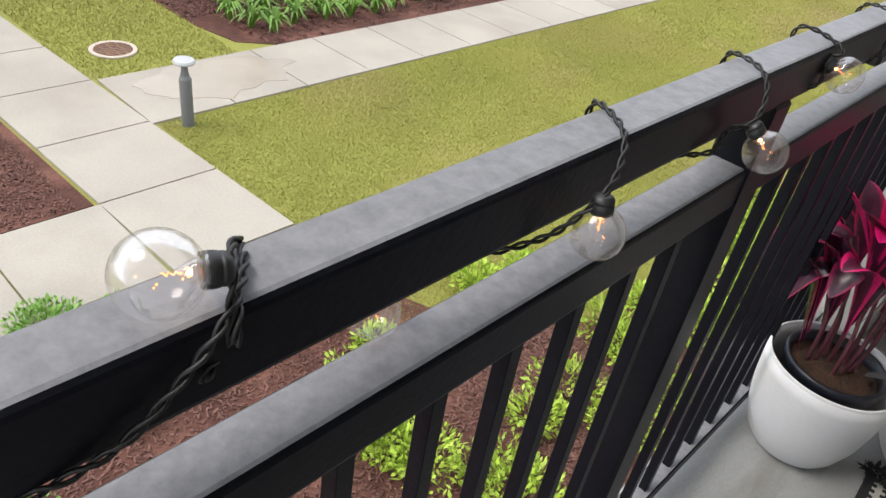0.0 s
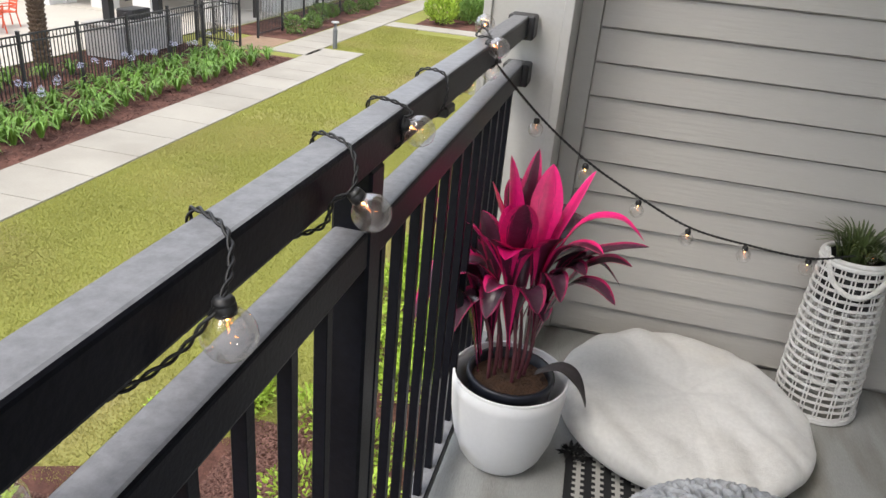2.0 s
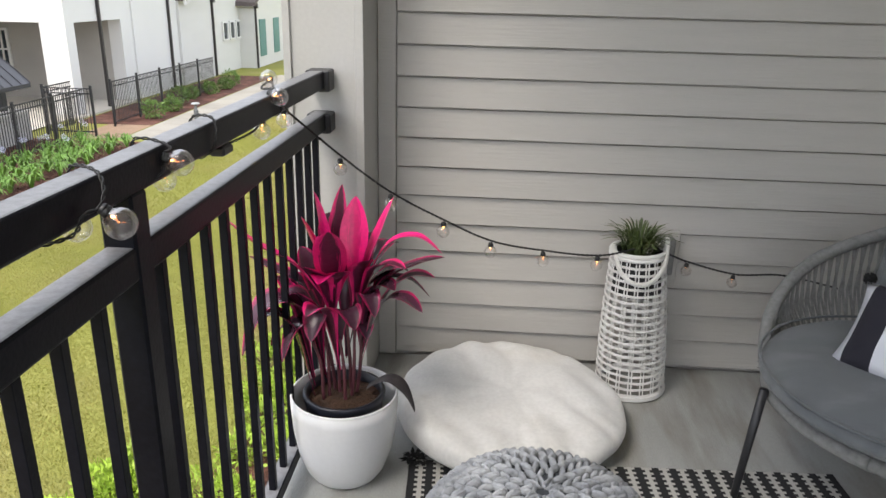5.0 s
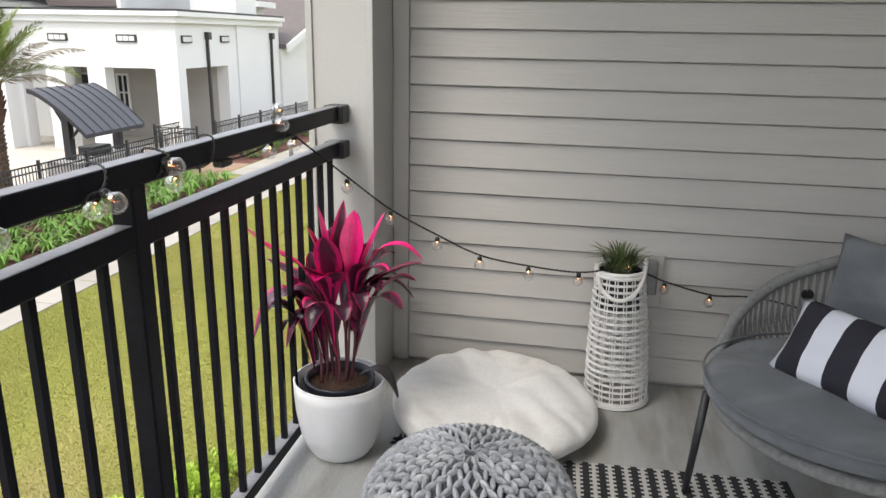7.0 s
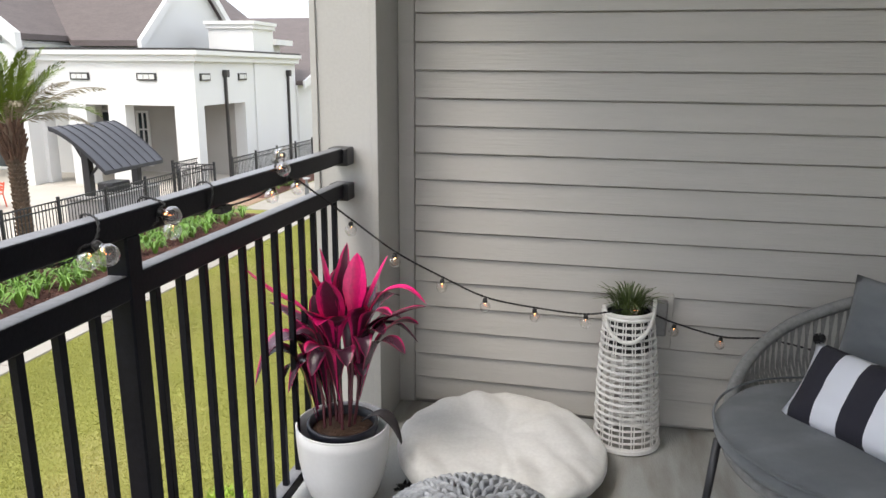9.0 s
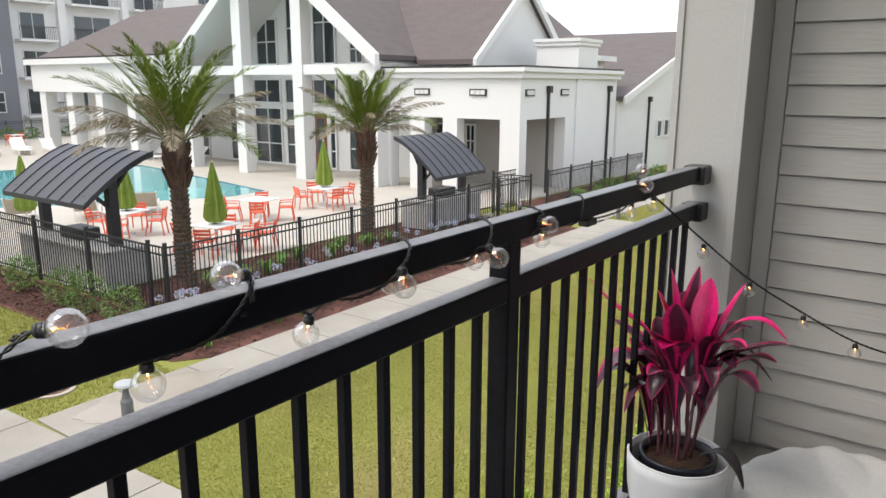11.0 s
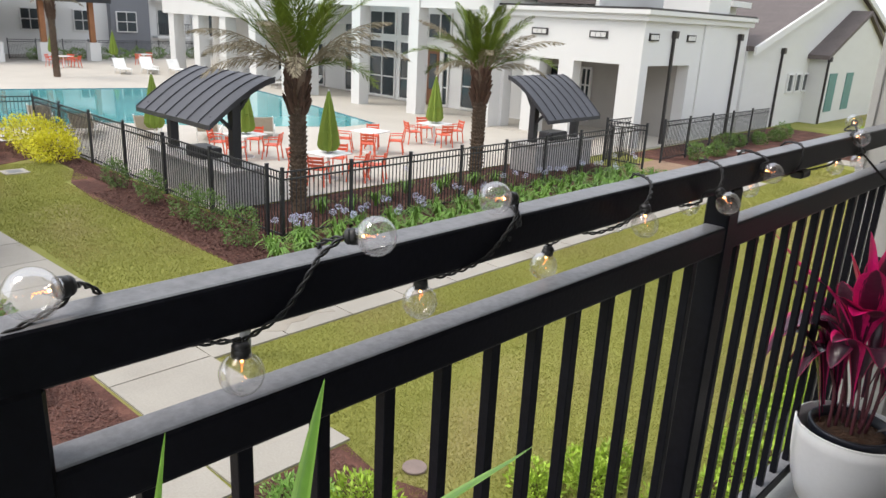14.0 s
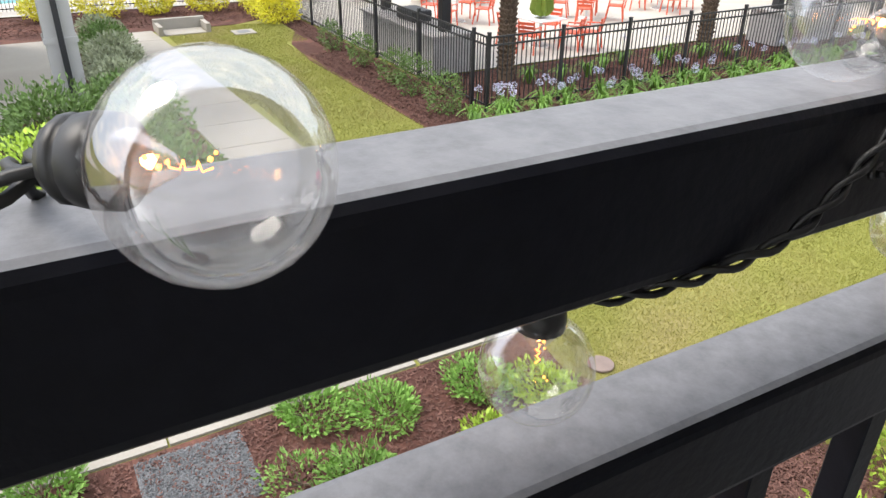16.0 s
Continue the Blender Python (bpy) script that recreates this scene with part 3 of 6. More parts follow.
hp("bay_wall", STUCCO2, BX - 0.3, BX + 0.9, 41.9, 53.0, G, 0.7)
bm = bmesh.new()
prism(bm, [(BX - 0.3, 41.9), (BX + 0.9, 41.9), (BX + 0.9, 53.0), (BX - 0.3, 53.0)], 0.69, 0.7)
vs = [bm.verts.new(p) for p in ((BX + 0.9, 41.9, 0.7), (BX + 0.9, 53.0, 0.7), (BX + 0.9, 47.45, 2.9))]
bm.faces.new(vs)
part("gable_wall", bm, STUCCO2, house)
part("roof", roof_slab(bmesh.new(), (BX + 1.1, 41.5, 0.6), (BX + 1.1, 47.45, 3.05), (BX - 4, 47.45, 3.05), (BX - 4, 41.5, 0.6)), SHINGLE, house)
part("roof", roof_slab(bmesh.new(), (BX + 1.1, 47.45, 3.05), (BX + 1.1, 53.4, 0.6), (BX - 4, 53.4, 0.6), (BX - 4, 47.45, 3.05)), SHINGLE, house)
for y in (39.45, 40.55, 41.6):
    house_window("x", BX, y - 0.42, y + 0.42, -1.35, -0.35, 1, 1)
for y in (43.3, 46.2):
    part("shutter", boxm(BX + 0.902, BX + 0.95, y - 0.6, y + 0.6, -2.4, -0.35), TEAL, house, "teal window shutter")
# connecting flat part and cross gable
hp("link_wall", STUCCO, -22, BX - 1.2, 33.0, 34.4, 1.75, 2.6)
hp("link_cornice", STUCCO, -22, BX - 0.6, 32.6, 34.6, 2.6, 2.85)
bm = bmesh.new()
vs = [bm.verts.new(p) for p in ((-16.5, 26.6, 2.2), (-16.5, 34.0, 2.2), (-16.5, 34.0, 2.9), (-16.5, 30.3, 5.9), (-16.5, 26.6, 2.9))]
ws = [bm.verts.new(v.co - Vector((4, 0, 0))) for v in vs]
bm.faces.new(vs)
for i in range(5):
    j = (i + 1) % 5
    bm.faces.new((vs[i], ws[i], ws[j], vs[j]))
bmesh.ops.recalc_face_normals(bm, faces=bm.faces)
part("gable_wall", bm, STUCCO, house)
part("roof", roof_slab(bmesh.new(), (-16.1, 25.9, 2.55), (-16.1, 30.3, 6.15), (-25.3, 30.3, 6.15), (-19.2, 25.9, 2.55)), SHINGLE, house)
part("roof", roof_slab(bmesh.new(), (-16.1, 30.3, 6.15), (-16.1, 34.7, 2.55), (-27, 34.7, 2.55), (-27, 30.3, 6.15)), SHINGLE, house)
part("rake_board", roof_slab(bmesh.new(), (-16.08, 25.85, 2.55), (-16.08, 30.3, 6.2), (-16.25, 30.3, 6.2), (-16.25, 25.85, 2.55), 0.4), STUCCO, house)
part("rake_board", roof_slab(bmesh.new(), (-16.08, 30.3, 6.2), (-16.08, 34.75, 2.55), (-16.25, 34.75, 2.55), (-16.25, 30.3, 6.2), 0.4), STUCCO, house)
# great gabled front
CX, HW, EZ, PZ = -26.62, 7.0, 2.72, 8.1
FRONT = 23.6
WY = FRONT + 3.5
for s in (1, -1):
    part("roof", roof_slab(bmesh.new(), (CX + s * (HW + 0.1), FRONT - 0.3, EZ), (CX, FRONT - 0.3, PZ), (CX, 48, PZ), (CX + s * (HW + 0.1), 48, EZ)), SHINGLE, house)
    part("soffit", roof_slab(bmesh.new(), (CX + s * (HW - 0.1), FRONT - 0.02, EZ - 0.26), (CX, FRONT - 0.02, PZ - 0.26), (CX, WY, PZ - 0.26), (CX + s * (HW - 0.1), WY, EZ - 0.26), 0.08), STUCCO, house)
    part("rake_board", roof_slab(bmesh.new(), (CX + s * (HW + 0.15), FRONT - 0.35, EZ + 0.02), (CX, FRONT - 0.35, PZ + 0.03), (CX, FRONT - 0.05, PZ + 0.03), (CX + s * (HW + 0.15), FRONT - 0.05, EZ + 0.02), 0.55), STUCCO, house)
    hp("tall_column", STUCCO, CX + s * 2.10 - 0.32, CX + s * 2.10 + 0.32, FRONT, FRONT + 0.62, G, PZ - 1.55)
    hp("corner_pier", STUCCO, CX + s * (HW - 0.45) - 0.4, CX + s * (HW - 0.45) + 0.4, FRONT, FRONT + 0.7, G, 1.9)
hp("front_beam", STUCCO, CX - HW + 0.2, CX + HW - 0.2, FRONT + 0.08, FRONT + 0.56, 1.9, 2.35)
hp("front_wall", STUCCO, CX - HW + 0.2, CX + HW - 0.2, WY, WY + 0.4, G, 2.6)
hp("side_wall", STUCCO, CX + HW - 0.6, CX + HW - 0.2, WY, 47, G, 2.6)
bm = bmesh.new()
bm.faces.new([bm.verts.new(p) for p in ((CX - HW + 0.2, WY, 2.6), (CX + HW - 0.2, WY, 2.6), (CX, WY, PZ - 0.3))])
part("gable_wall", bm, STUCCO, house)
for a, b, c in ((-36.3 - CX, -34.0 - CX, 2), (-5.1, -2.85, 2), (-2.55, -1.4, 1), (2.07, 3.2, 1), (3.9, 5.1, 1)):
    if a < -HW:
        a, b = -7.3, -5.6
    house_window("y", WY, CX + a, CX + b, G + 0.12, -0.62, c, 2)
    house_window("y", WY, CX + a, CX + b, -0.52, 0.22, c, 1)
    house_window("y", WY, CX + a, CX + b, 0.42, 1.75, c, 1)
for a, b, z1 in ((-4.7, -3.0, 4.9), (-2.3, -0.6, 6.2), (-0.33, 1.3, 6.6), (2.2, 3.15, 3.9)):
    house_window("y", WY, CX + a, CX + b, 2.45, z1, 2, 2)
dr = hp("door", WOOD, CX - 0.35, CX + 0.45, WY - 0.06, WY - 0.002, G, -0.05, label="brown wooden entrance door")
part("door_glass", boxm(CX - 0.2, CX + 0.3, WY - 0.075, WY - 0.06, -2.1, -0.3), WINDOW, dr)
house_window("y", WY, CX + 0.72, CX + 1.22, G + 0.1, -0.05, 1, 3)
house_window("y", WY, CX - 1.2, CX - 0.5, G + 0.1, -0.05, 1, 3)
house_window("y", WY, CX - 1.2, CX + 1.3, 0.42, 1.75, 3, 1)
# west wing with a colonnade
hp("wing_wall", STUCCO, -50, CX - HW, 27.5, 29.5, G, 2.3)
hp("wing_fascia", STUCCO, -50, CX - HW + 0.4, 23.8, 29.5, 0.9, 2.6)
hp("wing_cornice", STUCCO, -50.3, CX - HW + 0.6, 23.5, 29.5, 2.6, 2.95)
hp("roof_edge", BRONZE, -50.3, CX - HW + 0.6, 23.5, 29.5, 2.95, 3.05)
for k in range(5):
    x = -49.4 + k * 3.4
    hp("porch_pier", STUCCO, x, x + 0.75, 23.9, 24.65, G, 0.9)
for k in range(4):
    house_window("y", 27.5, -48.3 + k * 3.4, -46.6 + k * 3.4, G + 0.1, -0.3, 2, 2)
part("roof", roof_slab(bmesh.new(), (-38, 25, 3.05), (-38, 34, 7.0), (-52, 34, 7.0), (-52, 25, 3.05)), SHINGLE, house)

# ---- far apartment building ----
flats = thing("apartment_building", "grey and white apartment building with balconies behind the pool", "building", m=O)
FX = -66.0
part("wall", boxm(FX - 6, FX, -40, 70, G, 16), STUCCO, flats)
part("wall", boxm(FX, FX + 0.7, 26.5, 29.9, G, 16), GREYSIDE, flats)
part("wall", boxm(FX, FX + 0.6, 9.0, 14.0, G, 16), GREYSIDE, flats)
for y in (34.1, 40.2, 44.6):
    part("pilaster", boxm(FX, FX + 0.5, y, y + 0.7, G, 16), STUCCO, flats)
for y, xx, w in ((26.9, FX + 0.7, 1.8), (10.6, FX + 0.6, 1.8), (23.6, FX, 1.5), (19.5, FX, 1.5), (16.0, FX, 1.5), (6.0, FX, 1.8), (2.0, FX, 1.8), (-3.0, FX, 1.8), (49.0, FX, 1.8), (53.0, FX, 1.8)):
    for z in (-1.05, 2.15, 5.35, 8.55):
        f = part("window", boxm(xx, xx + 0.14, y, y + w, z, z + 1.75), STUCCO, flats)
        for a in (0.10, w / 2 + 0.04):
            for q in (0.1, 0.92):
                part("pane", boxm(xx + 0.14, xx + 0.17, y + a, y + a + w / 2 - 0.14, z + q, z + q + 0.74), WINDOW, f)
for y, w in ((30.4, 3.2), (35.1, 4.6), (41.2, 3.2)):
    for z in (-1.3, 1.9, 5.1, 8.3):
        b = part("balcony", boxm(FX, FX + 1.1, y, y + w, z - 0.2, z), STUCCO, flats)
        part("doorway", boxm(FX, FX + 0.08, y + 0.5, y + w - 0.5, z, z + 2.3), STUCCO2, b)
        for a in (0.6, w / 2 + 0.05):
            part("pane", boxm(FX + 0.08, FX + 0.11, y + a, y + a + w / 2 - 0.65, z + 0.1, z + 2.2), WINDOW, b)
        for q in range(int(w / 0.15)):
            part("bar", boxm(FX + 1.04, FX + 1.07, y + q * 0.15, y + 0.03 + q * 0.15, z, z + 1.05), DARKMETAL, b)
        part("balcony_rail", boxm(FX + 1.03, FX + 1.09, y, y + w, z + 1.02, z + 1.08), DARKMETAL, b)
tagged(part("backdrop", boxm(-14, 16, 60, 62, G, 9), STUCCO2, m=O), "pale building at the end of the walk", "building", kind="structure")

# ---- things on the balcony ----
GLASS = thin_glass("bulb_glass")
FILAMENT = glow("warm_filament", (1.0, 0.42, 0.11), 13)
EMBER = glow("orange_coil_and_glints", (1.0, 0.26, 0.04), 3.2)
SOCKET = mat("black_socket", (0.012, 0.012, 0.013), 0.45, 20, 0.2)
WIRE = mat("black_wire", (0.006, 0.006, 0.007), 0.5, 20, 0.2)

lights = thing("string_lights", "black twisted-wire string of lit clear globe bulbs wound round the railing", "string lights")
R = 0.0245


def bulb_meshes():
    bm = bmesh.new()
    prof = [(0.0095, -0.004), (0.0105, -0.010)] + [(R * math.sin(a), -0.0325 + R * math.cos(a)) for a in [0.5 + (math.pi - 0.5) * k / 12 for k in range(12)]] + [(0.0008, -0.0325 - R)]
    lathe(bm, prof, 24)
    g = bm
    s = bmesh.new()
    lathe(s, [(0.0005, 0.0045), (0.006, 0.0045), (0.0082, 0.003), (0.0090, 0.0015), (0.0098, 0.0005), (0.0098, -0.0015), (0.0092, -0.002), (0.0100, -0.003), (0.0105, -0.0065), (0.0102, -0.012), (0.0005, -0.012)], 16)
    f = bmesh.new()
    tube(f, [(-0.0016, 0, -0.0165), (0.0004, 0.0006, -0.0178), (0.0016, 0, -0.0168)], [0.0008, 0.0016, 0.0008], 6)
    h = bmesh.new()
    # emissive beads paint the filament's halo and its glints in the glass
    for x, y, z, r in ((0.0028, 0.0004, -0.0182, 0.0011), (-0.0027, 0.0003, -0.0180, 0.0012), (0.0034, 0.0006, -0.0212, 0.0008), (0.0, 0.0006, -0.0215, 0.0009), (0.0055, 0.0, -0.034, 0.0010), (0.0066, 0.001, -0.0355, 0.0007)):
        bmesh.ops.create_icosphere(h, subdivisions=1, radius=r * 0.62, matrix=pose(x, y, z))
    tube(h, [(0.0012 * math.sin(k * 2.2), 0.0012 * math.cos(k * 2.2), -0.0215 - 0.0012 * k) for k in range(9)], 0.00022, 3)
    return g, s, f, h


g_, s_, f_, h_ = bulb_meshes()
proto_s = part("socket", s_, SOCKET, lights, smooth=True)
proto_g = part("bulb", g_, GLASS, proto_s, "clear glass globe", smooth=True)
proto_f = part("filament", f_, FILAMENT, proto_s, "glowing warm filament")
proto_h = part("filament_coil", h_, EMBER, proto_s, "orange glowing filament coil with beads for its halo and reflections")
stem_ = lathe(bmesh.new(), [(0.0078, -0.012), (0.0070, -0.0155), (0.0045, -0.0195), (0.0025, -0.0235), (0.0003, -0.0245)], 14)
proto_t = part("glass_stem", stem_, GLASS, proto_s, "inner glass stem", smooth=True)
proto_g.visible_shadow = proto_t.visible_shadow = False
SOCK, first_bulb = [], True


def add_bulb(centre, direction, scale=0.84):
    """A bulb whose globe is centred there; direction points from the socket to the globe."""
    global first_bulb
    d = Vector(direction).normalized()
    q = Vector((0, 0, -1)).rotation_difference(d)
    m = Matrix.Translation(Vector(centre) - d * 0.0325 * scale) @ q.to_matrix().to_4x4() @ Matrix.Scale(scale, 4)
    if first_bulb:
        proto_s.matrix_basis, first_bulb = m, False
    else:
        s = share("socket", proto_s.data, lights, m)
        b = share("bulb", proto_g.data, s, Matrix.Identity(4))
        b["label"], b.visible_shadow = "clear glass globe", False
        st = share("glass_stem", proto_t.data, s, Matrix.Identity(4))
        st["label"], st.visible_shadow = "inner glass stem", False
        share("filament_coil", proto_h.data, s, Matrix.Identity(4))["label"] = "orange glowing filament coil with beads for its halo and reflections"
        share("filament", proto_f.data, s, Matrix.Identity(4))["label"] = "glowing warm filament"
    return m @ Vector((0, 0, 0.004))


def wire(pts, turns_per_m=75, r=0.0014, off=0.0017, n=14):
    """Two strands twisted round one another along the points."""
    c = spline(pts, n)
    dist, acc = [0.0], 0.0
    for a, b in zip(c, c[1:]):
        acc += (b - a).length
        dist.append(acc)
    fine = []
    steps = max(8, int(acc / 0.0035))
    j = 0
    for k in range(steps + 1):
        d = acc * k / steps
        while j < len(dist) - 2 and dist[j + 1] < d:
            j += 1
        t = (d - dist[j]) / max(1e-9, dist[j + 1] - dist[j])
        fine.append((c[j].lerp(c[j + 1], min(1, max(0, t))), d))
    bm = bmesh.new()
    for ph in (0.0, math.pi):
        line, up = [], None
        for k, (p, d) in enumerate(fine):
            tg = (fine[min(k + 1, steps)][0] - fine[max(k - 1, 0)][0])
            tg = tg.normalized() if tg.length > 1e-9 else Vector((0, 1, 0))
            up = tg.orthogonal().normalized() if up is None else (up - tg * up.dot(tg)).normalized()
            sd = tg.cross(up)
            a = d * turns_per_m * 2 * math.pi / 2.2 + ph
            line.append(p + (up * math.cos(a) + sd * math.sin(a)) * off)
        tube(bm, line, r, 5)
    part("wire", bm, WIRE, lights, smooth=True)


TZ, BZ, XO, XI = 1.072, 1.0145, -0.040, 0.0185
RAIL_BULBS = [((0.0, -0.438, 1.089), (0.1, -1, 0.0)), ((0.024, -0.285, 0.984), (0, 0, -1)), ((0.033, -0.139, 1.0885), (0.85, 1, 0.04)), ((-0.012, -0.032, 0.979), (0, 0, -1)),
              ((-0.003, 0.080, 1.0895), (-0.35, -1, 0.08)), ((-0.042, 0.246, 0.957), (-0.1, -0.2, -1)), ((0.037, 0.383, 1.016), (0.1, 0.05, -1)),
              ((-0.064, 0.470, 0.985), (-0.2, -0.2, -1)), ((0.050, 0.640, 1.014), (0.6, 0.2, -0.7)), ((-0.062, 0.730, 0.975), (-0.3, 0, -1)), ((0.032, 0.868, 1.038), (0.7, 0.45, -0.35)),
              ((-0.062, 1.010, 0.972), (-0.3, 0.1, -1)), ((-0.020, 1.505, 1.091), (0.2, -1, 0.2)), ((0.031, 1.408, 1.064), (0.8, -0.3, -0.2)), ((-0.025, 1.445, 0.980), (0, -0.3, -1)), ((-0.015, 1.600, 0.980), (0, 0.2, -1))]
tops = [add_bulb(c, d) for c, d in RAIL_BULBS]
wire([(XI, -1.3, 1.03), (0.0, -1.1, 1.076), (XO, -1.0, 1.04), (-0.01, -0.75, BZ), (XI, -0.55, 1.05), (0.0, -0.43, TZ), tuple(tops[0])])
wire([tuple(tops[0]), (-0.03, -0.385, TZ), (XO, -0.36, 1.04), (-0.02, -0.33, BZ - 0.003), tuple(tops[1] + Vector((0, 0, 0.002)))])
wire([tuple(tops[1]), (0.015, -0.265, BZ), (XI, -0.235, 1.03), (0.020, -0.205, 1.066), (0.014, -0.19, 1.075), tuple(tops[2])])
wire([tuple(tops[2]), (-0.02, -0.17, TZ), (XO, -0.13, 1.04), (-0.03, -0.08, BZ - 0.002), tuple(tops[3])])
wire([tuple(tops[3]), (0.006, -0.01, 1.012), (0.0180, 0.04, 1.024), (XI, 0.075, 1.046), (0.0165, 0.100, 1.069), (-0.005, 0.122, TZ), (XO, 0.142, 1.06)])
wire([(XO, 0.142, 1.06), (-0.020, 0.125, TZ + 0.002), (0.017, 0.105, 1.066), (0.0195, 0.100, 1.055), tuple(tops[4])])
wire([(XI, 0.085, 1.04), (XO - 0.004, 0.18, 1.03), (XO, 0.22, 1.01), tuple(tops[5])])
wire([tuple(tops[5]), (-0.02, 0.275, 1.008), (0.0, 0.31, 1.006), (0.02, 0.345, 1.018), (0.028, 0.370, 1.032), tuple(tops[6]), (0.026, 0.408, 1.058), (0.008, 0.432, TZ), (-0.032, 0.455, TZ), (XO, 0.458, 1.05), tuple(tops[7])])
wire([tuple(tops[7]), (-0.035, 0.50, BZ - 0.002), (-0.01, 0.54, 1.012), (0.02, 0.585, 1.015), (XI, 0.615, 1.03), tuple(tops[8]), (0.026, 0.655, 1.056), (0.008, 0.672, TZ), (-0.032, 0.690, TZ), (XO, 0.695, 1.05), tuple(tops[9])])
wire([tuple(tops[9]), (XO, 0.76, 1.012), (-0.045, 0.79, 1.010), (-0.01, 0.81, 1.012), (XI, 0.835, 1.03), tuple(tops[10]), (0.022, 0.862, 1.062), (-0.005, 0.866, TZ), (-0.034, 0.862, TZ), (XO, 0.88, 1.04), tuple(tops[11])])
wire([tuple(tops[11]), (-0.035, 1.02, 1.011), (0.0, 1.03, 1.010), (XI, 1.045, 1.03), (0.014, 1.06, 1.072), (-0.03, 1.079, TZ), (XO, 1.085, 1.04), (-0.03, 1.10, 1.010)])
wire([(-0.03, 1.10, 1.010), (-0.02, 1.20, 0.998), (0.0, 1.32, 1.004), tuple(tops[14]), (0.016, 1.45, 1.02), (XI, 1.46, 1.05), (0.0, 1.47, TZ), (-0.030, 1.478, TZ), tuple(tops[12])])
wire([tuple(tops[12]), (0.0, 1.48, TZ), (XI, 1.45, 1.06), tuple(tops[13])])
wire([tuple(tops[13]), (0.022, 1.48, 1.03), (0.008, 1.55, 1.012), tuple(tops[15])])
plug = part("plug", boxm(-0.018, 0.012, 1.105, 1.155, 0.994, 1.012, bevel=0.004), SOCKET, lights, "black end plug")
SWAG = [(0.081, 1.80, 0.813), (0.219, 1.84, 0.704), (0.369, 1.89, 0.612), (0.514, 1.92, 0.544), (0.680, 1.98, 0.501), (0.852, 2.01, 0.483), (1.015, 2.05, 0.530), (1.155, 2.09, 0.448), (1.314, 2.11, 0.406)]
line = [tuple(tops[15])]
for i, c in enumerate(SWAG):
    tp = add_bulb(c, (0.06 * math.sin(i * 2.1), 0.05, -1) if i != 6 else (0.1, -0.8, 0.3), 0.80 if i < 6 else 0.72)
    line.append(tuple(tp + Vector((0.008, 0, 0.004))))
line.append((1.47, 2.11, 0.440))
line.append((1.66, 2.12, 0.40))
wire(line, r=0.0019, off=0.0019, n=12)


# leaves
def two_tone(name, edge, heart, split=0.32, rough=0.35):
    m = mat(name, edge, rough, 12, 0.18, 0.15, 60)
    n, l = m.node_tree.nodes, m.node_tree.links
    uv = n.new("ShaderNodeUVMap")
    sp = n.new("ShaderNodeSeparateXYZ")
    l.new(uv.outputs["UV"], sp.inputs[0])
    wob = n.new("ShaderNodeTexNoise")
    wob.inputs["Scale"].default_value = 5
    wob.inputs["Detail"].default_value = 6
    cmb = n.new("ShaderNodeMapping")
    cmb.inputs["Scale"].default_value = (6, 1.2, 1)
    l.new(uv.outputs["UV"], cmb.inputs["Vector"])
    l.new(cmb.outputs["Vector"], wob.inputs["Vector"])
    a = n.new("ShaderNodeMath"); a.operation = "SUBTRACT"; a.inputs[1].default_value = 0.5
    l.new(sp.outputs["X"], a.inputs[0])
    b = n.new("ShaderNodeMath"); b.operation = "ABSOLUTE"
    l.new(a.outputs[0], b.inputs[0])
    c = n.new("ShaderNodeMath"); c.operation = "MULTIPLY_ADD"; c.inputs[1].default_value = 0.5; c.inputs[2].default_value = -0.25
    l.new(wob.outputs["Fac"], c.inputs[0])
    d = n.new("ShaderNodeMath"); d.operation = "ADD"
    l.new(b.outputs[0], d.inputs[0]); l.new(c.outputs[0], d.inputs[1])
    r = n.new("ShaderNodeMapRange")
    r.inputs["From Min"].default_value, r.inputs["From Max"].default_value = split - 0.04, split + 0.04
    l.new(d.outputs[0], r.inputs["Value"])
    base = [x for x in n if x.bl_idname == "ShaderNodeMix" and x.blend_type == "MIX"][0]
    base.inputs["A"].default_value, base.inputs["B"].default_value = (*heart, 1), (*edge, 1)
    l.new(r.outputs["Result"], base.inputs["Factor"])
    return m


PINK = two_tone("pink_leaf", (0.80, 0.014, 0.20), (0.60, 0.009, 0.14), 0.22)
PINKDARK = two_tone("pink_edged_leaf", (0.70, 0.016, 0.16), (0.085, 0.012, 0.034), 0.30)
DARK = two_tone("dark_leaf", (0.34, 0.016, 0.085), (0.062, 0.022, 0.040), 0.38, 0.26)
DRYLEAF = two_tone("dry_leaf", (0.02, 0.016, 0.018), (0.035, 0.03, 0.033), 0.3, 0.5)


